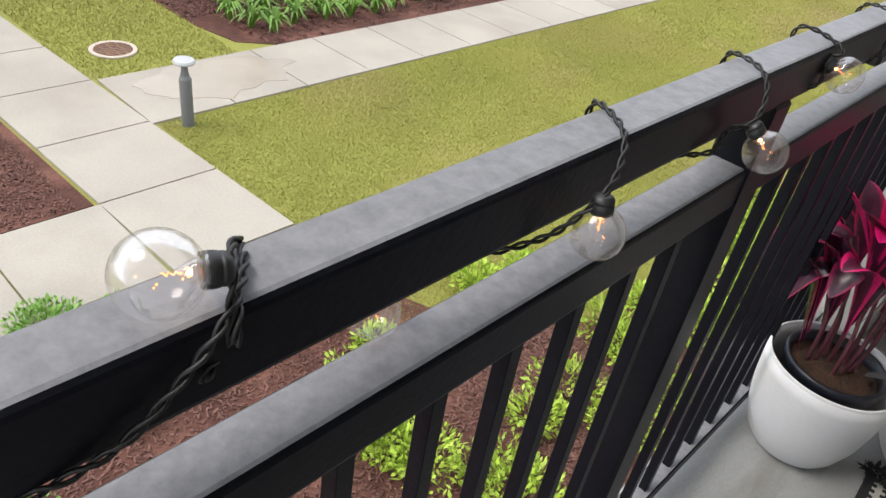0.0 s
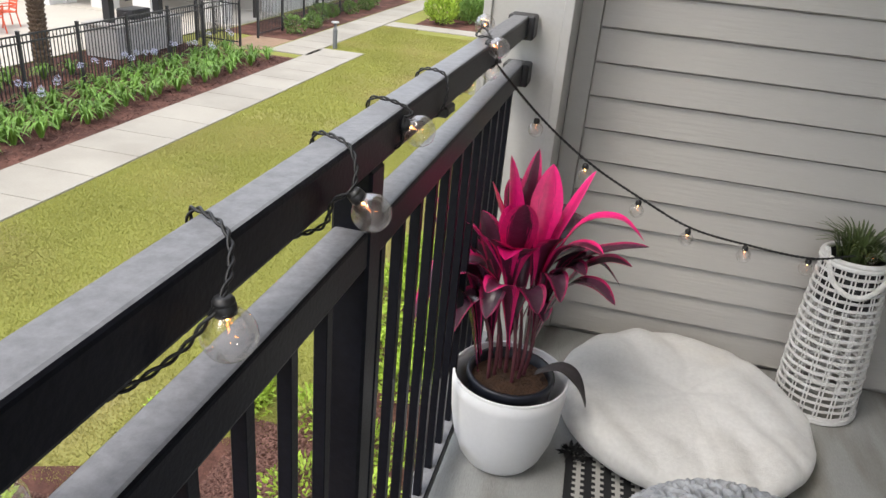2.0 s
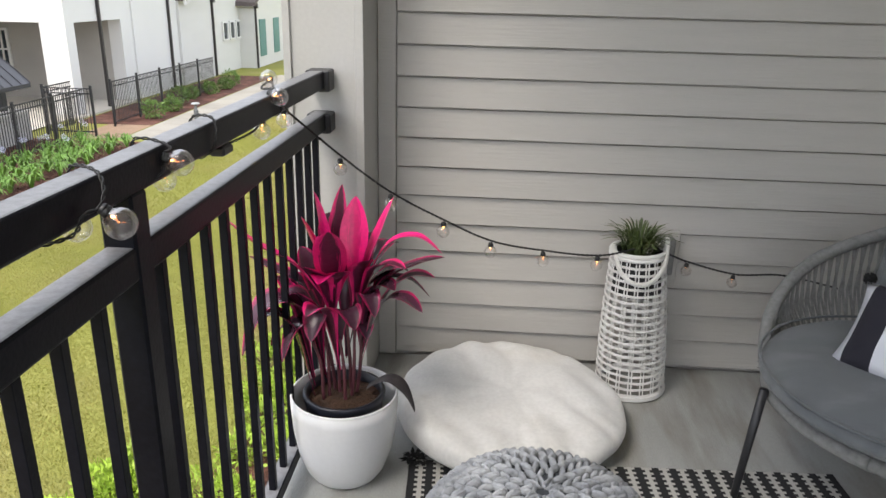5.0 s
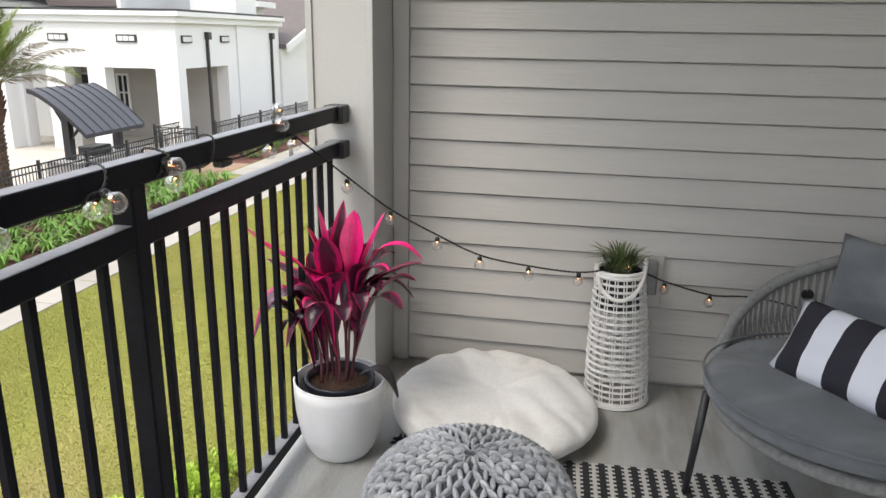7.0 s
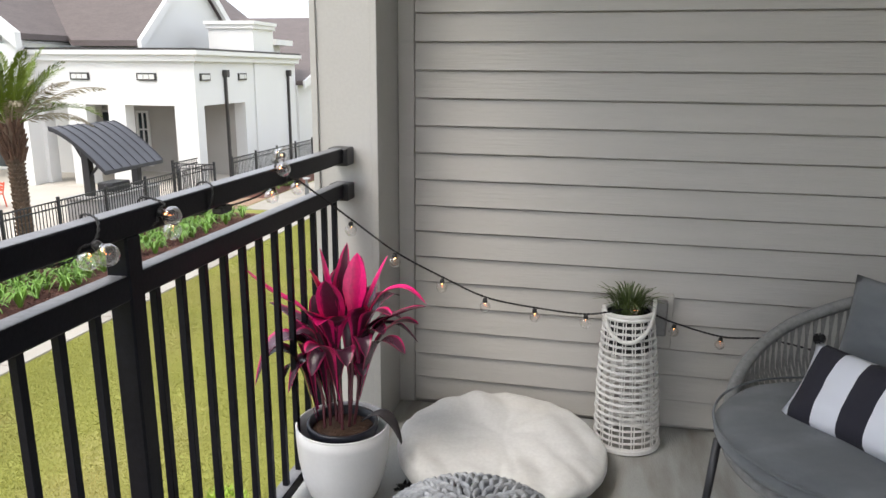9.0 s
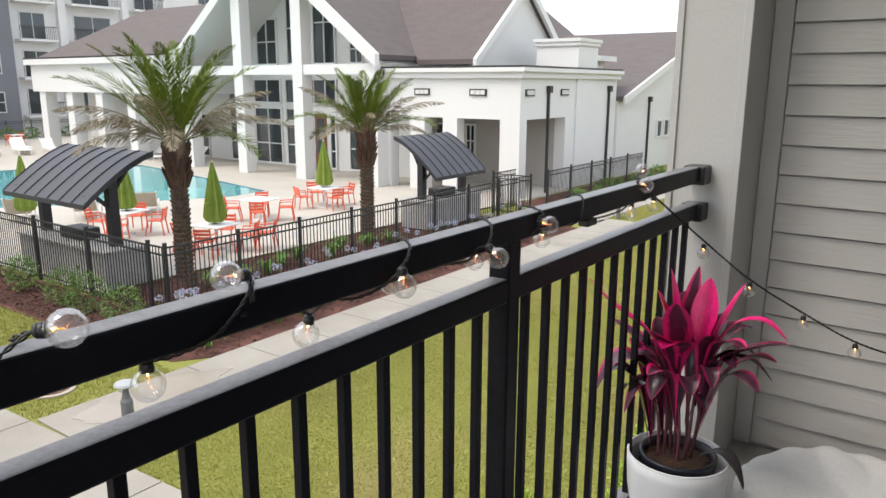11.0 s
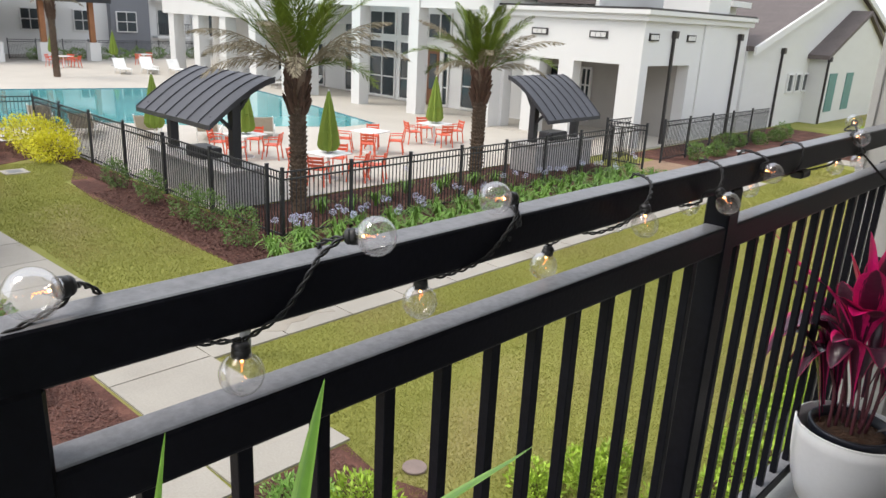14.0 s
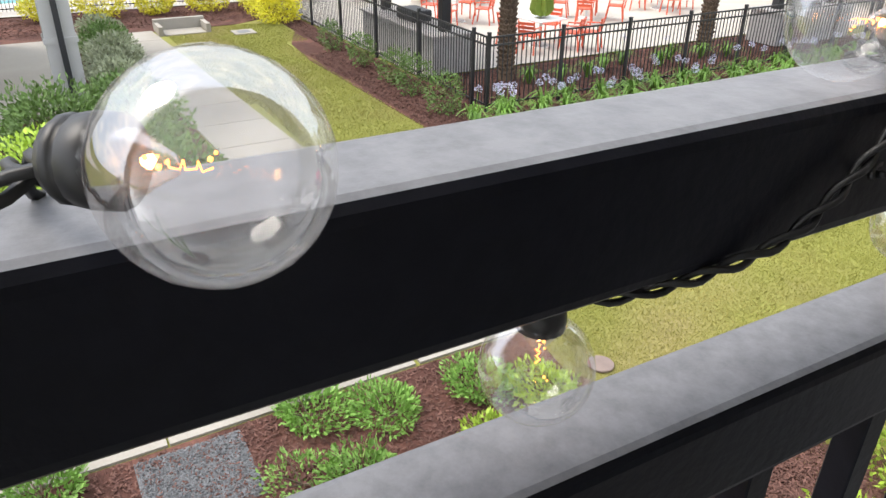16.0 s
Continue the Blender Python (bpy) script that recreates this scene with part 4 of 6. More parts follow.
def strap(bm, pts, width, fold=0.25, n=5, twist=0.0, shape=None):
    """A pointed leaf along the points, folded along its middle."""
    uvl = bm.loops.layers.uv.verify()
    c = spline(pts, n)
    rows, up = [], None
    for k, p in enumerate(c):
        t = k / (len(c) - 1)
        tg = (c[min(k + 1, len(c) - 1)] - c[max(k - 1, 0)]).normalized()
        side = tg.cross(Vector((0, 0, 1)))
        side = side.normalized() if side.length > 0.05 else tg.orthogonal().normalized()
        if up is not None and side.dot(up) < 0:
            side = -side
        up = side
        side = (Matrix.Rotation(twist, 3, tg) @ side)
        nm = side.cross(tg)
        w = width * 0.5 * ((math.sin(math.pi * min(1, t * 0.86 + 0.12)) ** 0.75) if t < 0.999 else 0.02)
        if shape:
            w = width * 0.5 * shape(t)
        rows.append([bm.verts.new(p + side * w * s + nm * abs(s) * w * fold) for s in (-1, -0.5, 0, 0.5, 1)])
    for k in range(len(rows) - 1):
        for i in range(4):
            f = bm.faces.new((rows[k][i], rows[k][i + 1], rows[k + 1][i + 1], rows[k + 1][i]))
            for lp, (uu, vv) in zip(f.loops, ((i, k), (i + 1, k), (i + 1, k + 1), (i, k + 1))):
                lp[uvl].uv = (uu / 4, vv / (len(rows) - 1))


PX, PY = 0.132, 1.54
plant = thing("cordyline_plant", "potted ti plant with bright magenta and dark purple leaves", "plant")
STEMS = [((PX - 0.040, PY - 0.005), (0.072, 1.575, 0.445)), ((PX - 0.015, PY + 0.015), (0.092, 1.600, 0.515)), ((PX + 0.020, PY + 0.000), (0.150, 1.610, 0.520)), ((PX - 0.030, PY + 0.030), (0.060, 1.610, 0.430)), ((PX + 0.030, PY + 0.020), (0.168, 1.600, 0.430)), ((PX - 0.052, PY - 0.020), (0.050, 1.540, 0.400)), ((PX + 0.008, PY - 0.025), (0.115, 1.560, 0.430)), ((PX + 0.012, PY + 0.035), (0.120, 1.640, 0.450))]
for (sx, sy), top in STEMS:
    part("stem", tube(bmesh.new(), spline([(sx, sy, 0.235), ((sx + top[0]) / 2 + 0.008, sy + 0.01, 0.34), top], 5), [0.0050] * 6 + [0.0042] * 5, 7), mat("plant_stem", (0.09, 0.02, 0.03), 0.6, 20, 0.4), plant, smooth=True)
a, b, c_, e_, h_, i_, j_, k_ = [Vector(s[1]) for s in STEMS]
UPPER = [
    (b, (0.058, 1.58, 0.805), 0.086, PINK, 0.01), (b, (0.116, 1.47, 0.735), 0.066, PINKDARK, 0.03), (c_, (0.150, 1.66, 0.775), 0.060, PINK, 0.01), (b, (-0.145, 1.45, 0.776), 0.048, PINK, -0.01), (c_, (0.250, 1.66, 0.775), 0.040, PINK, 0.02),
    (b, (0.110, 1.68, 0.800), 0.046, PINKDARK, 0.01), (c_, (0.148, 1.70, 0.755), 0.050, DARK, 0.01), (c_, (0.386, 1.60, 0.645), 0.034, PINK, 0.09), (c_, (0.396, 1.55, 0.654), 0.056, DARK, 0.035),
    (c_, (0.300, 1.52, 0.628), 0.048, PINKDARK, 0.05), (b, (0.046, 1.47, 0.640), 0.062, PINKDARK, 0.02), (b, (0.022, 1.58, 0.735), 0.060, PINK, 0.01), (b, (0.090, 1.46, 0.600), 0.050, PINK, 0.04)]
LOWER = [
    (h_, (0.346, 1.50, 0.520), 0.052, DARK, 0.07), (c_, (0.354, 1.62, 0.513), 0.026, DARK, 0.08), (a, (-0.112, 1.45, 0.394), 0.084, DARK, 0.15), (a, (-0.018, 1.48, 0.367), 0.050, DARK, 0.10),
    (b, (-0.136, 1.62, 0.606), 0.046, DARK, 0.02), (h_, (0.192, 1.57, 0.402), 0.040, DARK, 0.04), (a, (-0.035, 1.54, 0.510), 0.052, DARK, 0.06), (h_, (0.225, 1.50, 0.500), 0.045, DARK, 0.07),
    (b, (0.050, 1.78, 0.690), 0.050, DARK, 0.04), (c_, (0.245, 1.80, 0.600), 0.050, DARK, 0.06), (e_, (0.000, 1.75, 0.540), 0.050, DARK, 0.07), (h_, (0.300, 1.66, 0.560), 0.050, DARK, 0.08)]
INNER = [
    (a, (0.020, 1.50, 0.560), 0.060, DARK, 0.03), (b, (0.140, 1.50, 0.620), 0.060, PINKDARK, 0.02), (c_, (0.205, 1.54, 0.640), 0.050, PINKDARK, 0.03), (h_, (0.270, 1.54, 0.560), 0.060, DARK, 0.06),
    (e_, (-0.010, 1.68, 0.620), 0.055, DARK, 0.03), (c_, (0.190, 1.72, 0.660), 0.050, DARK, 0.03), (a, (0.060, 1.48, 0.430), 0.050, DARK, 0.05), (b, (0.075, 1.54, 0.700), 0.060, PINK, 0.01)]
SIDE = [
    (i_, (-0.085, 1.47, 0.470), 0.066, DARK, 0.09), (i_, (-0.070, 1.56, 0.370), 0.050, DARK, 0.08), (j_, (0.180, 1.46, 0.480), 0.055, DARK, 0.06), (j_, (0.060, 1.44, 0.520), 0.058, PINKDARK, 0.06),
    (k_, (0.280, 1.62, 0.590), 0.055, DARK, 0.06), (k_, (0.090, 1.76, 0.600), 0.052, DARK, 0.06), (h_, (0.370, 1.57, 0.590), 0.050, PINKDARK, 0.07), (i_, (-0.060, 1.60, 0.560), 0.048, PINKDARK, 0.05)]
LEAVES = UPPER + LOWER + INNER + SIDE
lrg = random.Random(2)
for base_, tip, w, m_, arch in LEAVES:
    tip = Vector(tip)
    base_ = base_ - Vector((0, 0, lrg.uniform(0.02, 0.13) if m_ is DARK else lrg.uniform(0.0, 0.09)))
    mid1 = base_.lerp(tip, 0.33) + Vector((0, 0, arch * 0.9 + 0.02))
    mid2 = base_.lerp(tip, 0.70) + Vector((0, 0, arch))
    bm = bmesh.new()
    strap(bm, [base_ - Vector((0, 0, 0.04)), mid1, mid2, tip], w * 1.28, 0.30, 6, shape=lambda t: max(0.02, (0.14 + 0.86 * min(1, max(0, (t - 0.10) / 0.32)) ** 1.1) * (1 - max(0, (t - 0.55) / 0.45) ** 1.8)))
    part("leaf", bm, m_, plant, smooth=True)
bm = bmesh.new()
strap(bm, [(PX + 0.06, PY + 0.01, 0.262), (PX + 0.12, PY, 0.298), (PX + 0.165, PY - 0.015, 0.278), (PX + 0.196, PY - 0.02, 0.215)], 0.05, 0.3, 6)
part("leaf", bm, DRYLEAF, plant, "withered blackish hanging leaf", smooth=True)
part("soil", lathe(bmesh.new(), [(0.001, 0.243), (0.03, 0.246), (0.06, 0.240), (0.098, 0.236)], 24, PX, PY), SOIL, plant)
part("nursery_pot", lathe(bmesh.new(), [(0.098, 0.235), (0.101, 0.262), (0.109, 0.264), (0.112, 0.259), (0.110, 0.242), (0.106, 0.236), (0.088, 0.03), (0.0, 0.028)], 36, PX, PY), mat("black_pot", (0.012, 0.014, 0.022), 0.35, 8, 0.1), plant, "dark blue-black plastic inner pot", smooth=True)
POTW = mat("matte_white_pot", (0.72, 0.72, 0.73), 0.4, 5, 0.03)
pot = thing("planter_pot", "rounded matte white plant pot on the floor", "pot")
part("body", lathe(bmesh.new(), [(0.001, 0.0), (0.080, 0.0), (0.094, 0.006), (0.110, 0.03), (0.129, 0.085), (0.140, 0.15), (0.145, 0.22), (0.1455, 0.254), (0.1395, 0.254), (0.138, 0.22), (0.128, 0.11), (0.105, 0.026), (0.001, 0.024)], 56, PX, PY), POTW, pot, smooth=True)
part("rim", lathe(bmesh.new(), [(0.1457, 0.2542), (0.1455, 0.258), (0.1435, 0.260), (0.1410, 0.260), (0.1395, 0.258), (0.1393, 0.2542)], 56, PX, PY), POTW, pot, smooth=True)

# floor cushion
rg = random.Random(7)
bm = bmesh.new()
prof = []
for k in range(34):
    t = k / 33
    ang = -math.pi / 2 + math.pi * t
    r = abs(math.cos(ang)) ** 0.46
    prof.append((max(0.0015, r * 0.355), 0.066 + 0.060 * math.copysign(abs(math.sin(ang)) ** 0.8, math.sin(ang))))
lathe(bm, prof, 120)
for v in bm.verts:
    r, an = math.hypot(v.co.x, v.co.y), math.atan2(v.co.y, v.co.x)
    f = max(0.0, min(1.0, (v.co.z - 0.03) / 0.05))
    q = v.co * 7
    edge = max(0.0, min(1.0, (r - 0.17) / 0.15))
    pleat = max(0.0, noise.noise(Vector((math.cos(an) * 7.0, math.sin(an) * 7.0, r * 2.5)))) * 0.016 * edge * (0.6 - 0.6 * math.sin(an + 0.3))
    fold = pleat + noise.noise(q * 0.55) * 0.012 + abs(noise.noise(Vector((q.x * 0.9 + q.y * 0.7, q.y * 0.5 - q.x * 0.2, 4)))) * 0.022 + abs(noise.noise(Vector((q.x * 1.6 - q.y, q.y * 1.5, 9)))) * 0.010
    v.co.z += f * fold + f * 0.012 * math.cos(an - 2.5) * r / 0.35
    k = 1 + 0.018 * noise.noise(Vector((math.cos(an) * 2, math.sin(an) * 2, 3)))
    v.co.x *= k
    v.co.y *= k
bmesh.ops.remove_doubles(bm, verts=bm.verts, dist=0.0008)
CREAM = mat("cream_fabric", (0.61, 0.606, 0.592), 0.9, 6, 0.10, 0.22, 240, second=(0.54, 0.525, 0.495), mask=(0.55, 0.75), sheen=0.3)
floor_cushion = thing("floor_cushion", "round cream fabric floor cushion, creased and slightly soiled", "cushion", m=pose(0.598, 1.812, 0.008))
part("cover", bm, CREAM, floor_cushion, smooth=True)
BLACKYARN = mat("black_yarn", (0.012, 0.012, 0.013), 0.9, 20, 0.2)

# knitted pouf
GREYYARN = mat("grey_chunky_yarn", (0.30, 0.315, 0.34), 0.95, 30, 0.2, 0.7, 320, rnd=0.12, second=(0.42, 0.435, 0.46), mask=(0.45, 0.6))
pouf = thing("knitted_pouf", "grey chunky knitted round pouf standing on the rug", "pouf", m=pose(0.633, 1.025, 0.008) @ Matrix.Scale(1.04, 4))
bm = bmesh.new()
unit = bmesh.new()
bmesh.ops.create_icosphere(unit, subdivisions=2, radius=1)
uv_, uf_ = [v.co.copy() for v in unit.verts], [[v.index for v in f.verts] for f in unit.faces]
unit.free()
core = []
for k in range(15):
    t = k / 14
    ang = math.pi / 2 - math.pi * t * 0.93
    core.append((max(0.006, 0.245 * abs(math.cos(ang)) ** 0.75), 0.175 + 0.165 * math.copysign(abs(math.sin(ang)) ** 0.85, math.sin(ang))))
verts, faces = [], []
arc = spline([(r, 0, z) for r, z in core], 4)
ln = [0.0]
for p, q in zip(arc, arc[1:]):
    ln.append(ln[-1] + (q - p).length)


def arc_at(s):
    j = 0
    while j < len(ln) - 2 and ln[j + 1] < s:
        j += 1
    t = (s - ln[j]) / max(1e-6, ln[j + 1] - ln[j])
    return arc[j].lerp(arc[j + 1], t), (arc[j + 1] - arc[j]).normalized()


row, s = 0, 0.022
while s < ln[-1] - 0.02:
    p, tg = arc_at(s)
    count = max(9, min(40, int(round(2 * math.pi * p.x / 0.039 / 2) * 2)))
    for k in range(count):
        an = 2 * math.pi * (k + 0.5 * (row % 2)) / count
        rot = Matrix.Rotation(an, 3, "Z")
        for sg in (1, -1):
            ax = rot @ tg
            sd = rot @ Vector((0, 1, 0))
            nm = ax.cross(sd)
            d1 = (ax * 0.86 + sd * 0.5 * sg).normalized()
            d2 = nm
            d3 = d1.cross(d2)
            wd = min(0.0125, math.pi * p.x / count * 0.52)
            o = rot @ p + sd * sg * wd * 0.95
            base_i = len(verts)
            for v in uv_:
                verts.append(o + d1 * v.x * 0.0190 + d2 * v.y * 0.0130 + d3 * v.z * wd * 0.66)
            faces += [[i + base_i for i in f] for f in uf_]
    s += 0.0268
    row += 1
me = bpy.data.meshes.new("knit_cover")
me.from_pydata([tuple(v) for v in verts], [], faces)
me.materials.append(GREYYARN)
me.polygons.foreach_set("use_smooth", [True] * len(me.polygons))
kn = new("knit_cover", me)
kn.parent = pouf
# core coloured near black, painting the shade in the gaps between loops
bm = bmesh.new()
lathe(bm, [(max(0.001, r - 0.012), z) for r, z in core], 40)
part("filling", bm, mat("pouf_gap_shade", (0.045, 0.05, 0.06), 0.95), pouf, smooth=True)

# rug
RUG = bpy.data.materials.new("woven_rug")
RUG.use_nodes = True
n, l = RUG.node_tree.nodes, RUG.node_tree.links
tc, sp = n.new("ShaderNodeTexCoord"), n.new("ShaderNodeSeparateXYZ")
l.new(tc.outputs["Object"], sp.inputs[0])


def dash(axis, period, share_, shift=0.0):
    """One where a dash lies along that axis, else nought."""
    ad, md, lt = n.new("ShaderNodeMath"), n.new("ShaderNodeMath"), n.new("ShaderNodeMath")
    ad.operation, md.operation, lt.operation = "ADD", "MODULO", "LESS_THAN"
    ad.inputs[1].default_value, md.inputs[1].default_value, lt.inputs[1].default_value = 10.0 + shift, period, period * share_
    l.new(sp.outputs[axis], ad.inputs[0])
    l.new(ad.outputs[0], md.inputs[0])
    l.new(md.outputs[0], lt.inputs[0])
    return lt.outputs[0]


teeth, both, yarn = n.new("ShaderNodeMath"), n.new("ShaderNodeMath"), n.new("ShaderNodeMix")
teeth.operation, both.operation, yarn.data_type = "MULTIPLY", "MAXIMUM", "RGBA"
l.new(dash("X", 0.050, 0.76, 0.009), teeth.inputs[0])
l.new(dash("Y", 0.0215, 0.55), teeth.inputs[1])
l.new(dash("X", 0.050, 0.40), both.inputs[0])
l.new(teeth.outputs[0], both.inputs[1])
yarn.inputs["A"].default_value, yarn.inputs["B"].default_value = (0.42, 0.41, 0.385, 1), (0.014, 0.014, 0.016, 1)
l.new(both.outputs[0], yarn.inputs["Factor"])
l.new(yarn.outputs["Result"], n["Principled BSDF"].inputs["Base Color"])
n["Principled BSDF"].inputs["Roughness"].default_value = 0.95
nt, bp = n.new("ShaderNodeTexNoise"), n.new("ShaderNodeBump")
nt.inputs["Scale"].default_value, bp.inputs["Strength"].default_value = 350, 0.6
l.new(nt.outputs["Fac"], bp.inputs["Height"])
l.new(bp.outputs["Normal"], n["Principled BSDF"].inputs["Normal"])
rug = thing("outdoor_rug", "flat woven rug with toothed black and white stripes", "rug", m=pose(0.306, 1.600, 0, 0, 0, 2.6))
part("weave", boxm(0.0, 1.222, -1.33, 0.0, 0.0, 0.007, bevel=0.002), RUG, rug)
tas = thing("tassel", "black yarn tassel at the rug corner", "tassel", m=pose(0.325, 1.590, 0.007))
part("yarn", bm_ if False else foliage(bmesh.new(), random.Random(3), (0, 0, 0.012), (0.03, 0.02, 0.012), 140, 0.022, 0.0, 0.2), BLACKYARN, tas)

# tall white basket with grass
WICKER = mat("white_rattan", (0.66, 0.65, 0.63), 0.6, 10, 0.08, 0.3, 120, rnd=0.06)
basket = thing("wicker_basket", "tall white open-weave rattan basket beside the wall", "basket", m=pose(1.022, 2.112, 0.002, 0, -2.5, 0))


def brad(z):
    return 0.116 - 0.030 * (z / 0.51) + 0.006 * math.sin(math.pi * z / 0.51)


H = 0.505
for k in range(18):
    an = 2 * math.pi * k / 18
    bm = bmesh.new()
    for dd in (-0.005, 0.005):
        tube(bm, [((brad(z) - 0.001) * math.cos(an + dd / brad(z)), (brad(z) - 0.001) * math.sin(an + dd / brad(z)), z) for z in [H * q / 8 for q in range(9)]], 0.0022, 5)
    part("upright", bm, WICKER, basket)
for k in range(20):
    z = 0.022 + k * 0.0235
    bm = bmesh.new()
    for dz in (-0.0024, 0.0024):
        tube(bm, [((brad(z) + 0.0014 * math.cos(9 * 2 * math.pi * q / 96 + (math.pi if k % 2 else 0))) * math.cos(2 * math.pi * q / 96), (brad(z) + 0.0014 * math.cos(9 * 2 * math.pi * q / 96 + (math.pi if k % 2 else 0))) * math.sin(2 * math.pi * q / 96), z + dz) for q in range(97)], 0.0023, 5)
    part("weave_ring", bm, WICKER, basket)
for z, r in ((0.006, 0.006), (0.014, 0.006), (0.494, 0.008), (0.506, 0.008)):
    part("rim", tube(bmesh.new(), [(brad(z) * math.cos(2 * math.pi * q / 64), brad(z) * math.sin(2 * math.pi * q / 64), z) for q in range(65)], r, 7), WICKER, basket, smooth=True)
part("handle", tube(bmesh.new(), spline([(-0.085, -0.02, 0.53), (-0.07, -0.075, 0.46), (-0.03, -0.100, 0.425), (0.02, -0.100, 0.425), (0.07, -0.07, 0.47), (0.088, -0.01, 0.545), (0.08, 0.02, 0.50)], 6), 0.008, 8), mat("white_rope", (0.70, 0.69, 0.66), 0.9, 40, 0.15, 0.8, 200), basket, "white rope handle", smooth=True)
part("liner", lathe(bmesh.new(), [(0.080, 0.50), (0.082, 0.36), (0.0, 0.36)], 24), mat("basket_liner", (0.03, 0.03, 0.03), 0.8), basket)
grass_plant = thing("potted_grass", "tuft of dark green artificial grass in the basket", "plant", m=pose(0.998, 2.102, 0.487))
rg = random.Random(12)
bm = bmesh.new()
for k in range(170):
    an, le = rg.uniform(0, 6.283), rg.uniform(0.07, 0.135)
    out = rg.uniform(0.15, 1.0)
    d = Vector((math.cos(an), math.sin(an), 0))
    r0 = rg.uniform(0.0, 0.05)
    strap(bm, [d * r0, d * (r0 + le * out * 0.35) + Vector((0, 0, le * 0.62)), d * (r0 + le * out * 0.95) + Vector((0, 0, le * (1.05 - 0.45 * out)))], 0.006, 0.3, 3)
part("grass_leaves", bm, mat("dark_grass", (0.06, 0.085, 0.025), 0.5, 20, 0.3, rnd=0.45), grass_plant)

# rope lounge chair
ROPE = mat("grey_rope", (0.22, 0.22, 0.215), 0.85, 60, 0.2, 0.6, 300, rnd=0.08)
SEATF = mat("slate_fabric", (0.105, 0.115, 0.125), 0.9, 9, 0.12, 0.5, 450, fine=200, second=(0.14, 0.15, 0.16), mask=(0.45, 0.6), sheen=0.2, stretch=(1, 2.2, 1))
lounge = thing("lounge_chair", "round grey rope lounge chair with slate cushions", "chair", m=pose(1.64, 1.53, 0, 0, 0, 226))
# in the chair's own frame it faces +x


def rim_pt(a):
    """The top rim: low at the front ends, high behind."""
    t = max(0.0, (abs(a) - 1.2) / (math.pi - 1.2))
    r = 0.385 + 0.075 * min(1.0, t * 2.2)
    return Vector((r * math.cos(a), r * math.sin(a), 0.355 + 0.405 * t ** 0.9))


def low_pt(a):
    return Vector((0.35 * math.cos(a), 0.35 * math.sin(a), 0.29))


angs = [1.45 + (2 * math.pi - 2.65) * k / 60 for k in range(61)]
fold_ang = lambda a: a if a <= math.pi else a - 2 * math.pi
part("rim_tube", tube(bmesh.new(), [rim_pt(fold_ang(a)) for a in angs], 0.019, 10), ROPE, lounge, smooth=True)
part("base_ring", tube(bmesh.new(), [(0.372 * math.cos(2 * math.pi * k / 48), 0.372 * math.sin(2 * math.pi * k / 48), 0.315) for k in range(49)], 0.020, 8), ROPE, lounge, smooth=True)
for k in range(15):
    rr = 0.362 - k * 0.006
    part("base_rope", tube(bmesh.new(), [(rr * math.cos(2 * math.pi * q / 40), rr * math.sin(2 * math.pi * q / 40), 0.298 - k * 0.003) for q in range(41)], 0.006, 5), ROPE, lounge) if k % 2 == 0 else None
for k in range(140):
    a = 1.46 + (2 * math.pi - 2.66) * k / 139
    top = rim_pt(fold_ang(a))
    lo = low_pt(a + (0.10 if k % 2 else -0.02)) + Vector((0, 0, 0.02))
    mid = top.lerp(lo, 0.5) + Vector((math.cos(a), math.sin(a), 0)) * 0.03
    part("rope_strand", tube(bmesh.new(), [top, mid, lo], 0.0042, 5, cap=False), ROPE, lounge)
for a in (-0.80, 0.80, 2.3, -2.3):
    p0, p1 = Vector((0.405 * math.cos(a), 0.405 * math.sin(a), 0.34)), Vector((0.432 * math.cos(a), 0.432 * math.sin(a), 0.0))
    part("leg", tube(bmesh.new(), [p0, p1], [0.012, 0.010], 10), DARKMETAL, lounge, smooth=True)


def pillow(bm, sx, sy, th, n=18, wob=0.006, seed=0.0):
    """A soft pillow of half sizes sx, sy and half thickness th."""
    for side in (1, -1):
        g = [[None] * (n + 1) for _ in range(n + 1)]
        for i in range(n + 1):
            for j in range(n + 1):
                u, v = 2 * i / n - 1, 2 * j / n - 1
                h = th * ((1 - abs(u) ** 2.6) * (1 - abs(v) ** 2.6)) ** 0.5
                pinch = 1 - 0.06 * (1 - abs(u) ** 2) * abs(v) ** 2
                pin2 = 1 - 0.06 * (1 - abs(v) ** 2) * abs(u) ** 2
                w = wob * noise.noise(Vector((u * 3 + seed, v * 3, seed + side))) * (1 if h > 0 else 0)
                g[i][j] = bm.verts.new((u * sx * pin2, v * sy * pinch, side * h + w))
        for i in range(n):
            for j in range(n):
                q = (g[i][j], g[i + 1][j], g[i + 1][j + 1], g[i][j + 1])
                bm.faces.new(q if side == 1 else q[::-1])
    bmesh.ops.remove_doubles(bm, verts=bm.verts, dist=0.0015)
    return bm


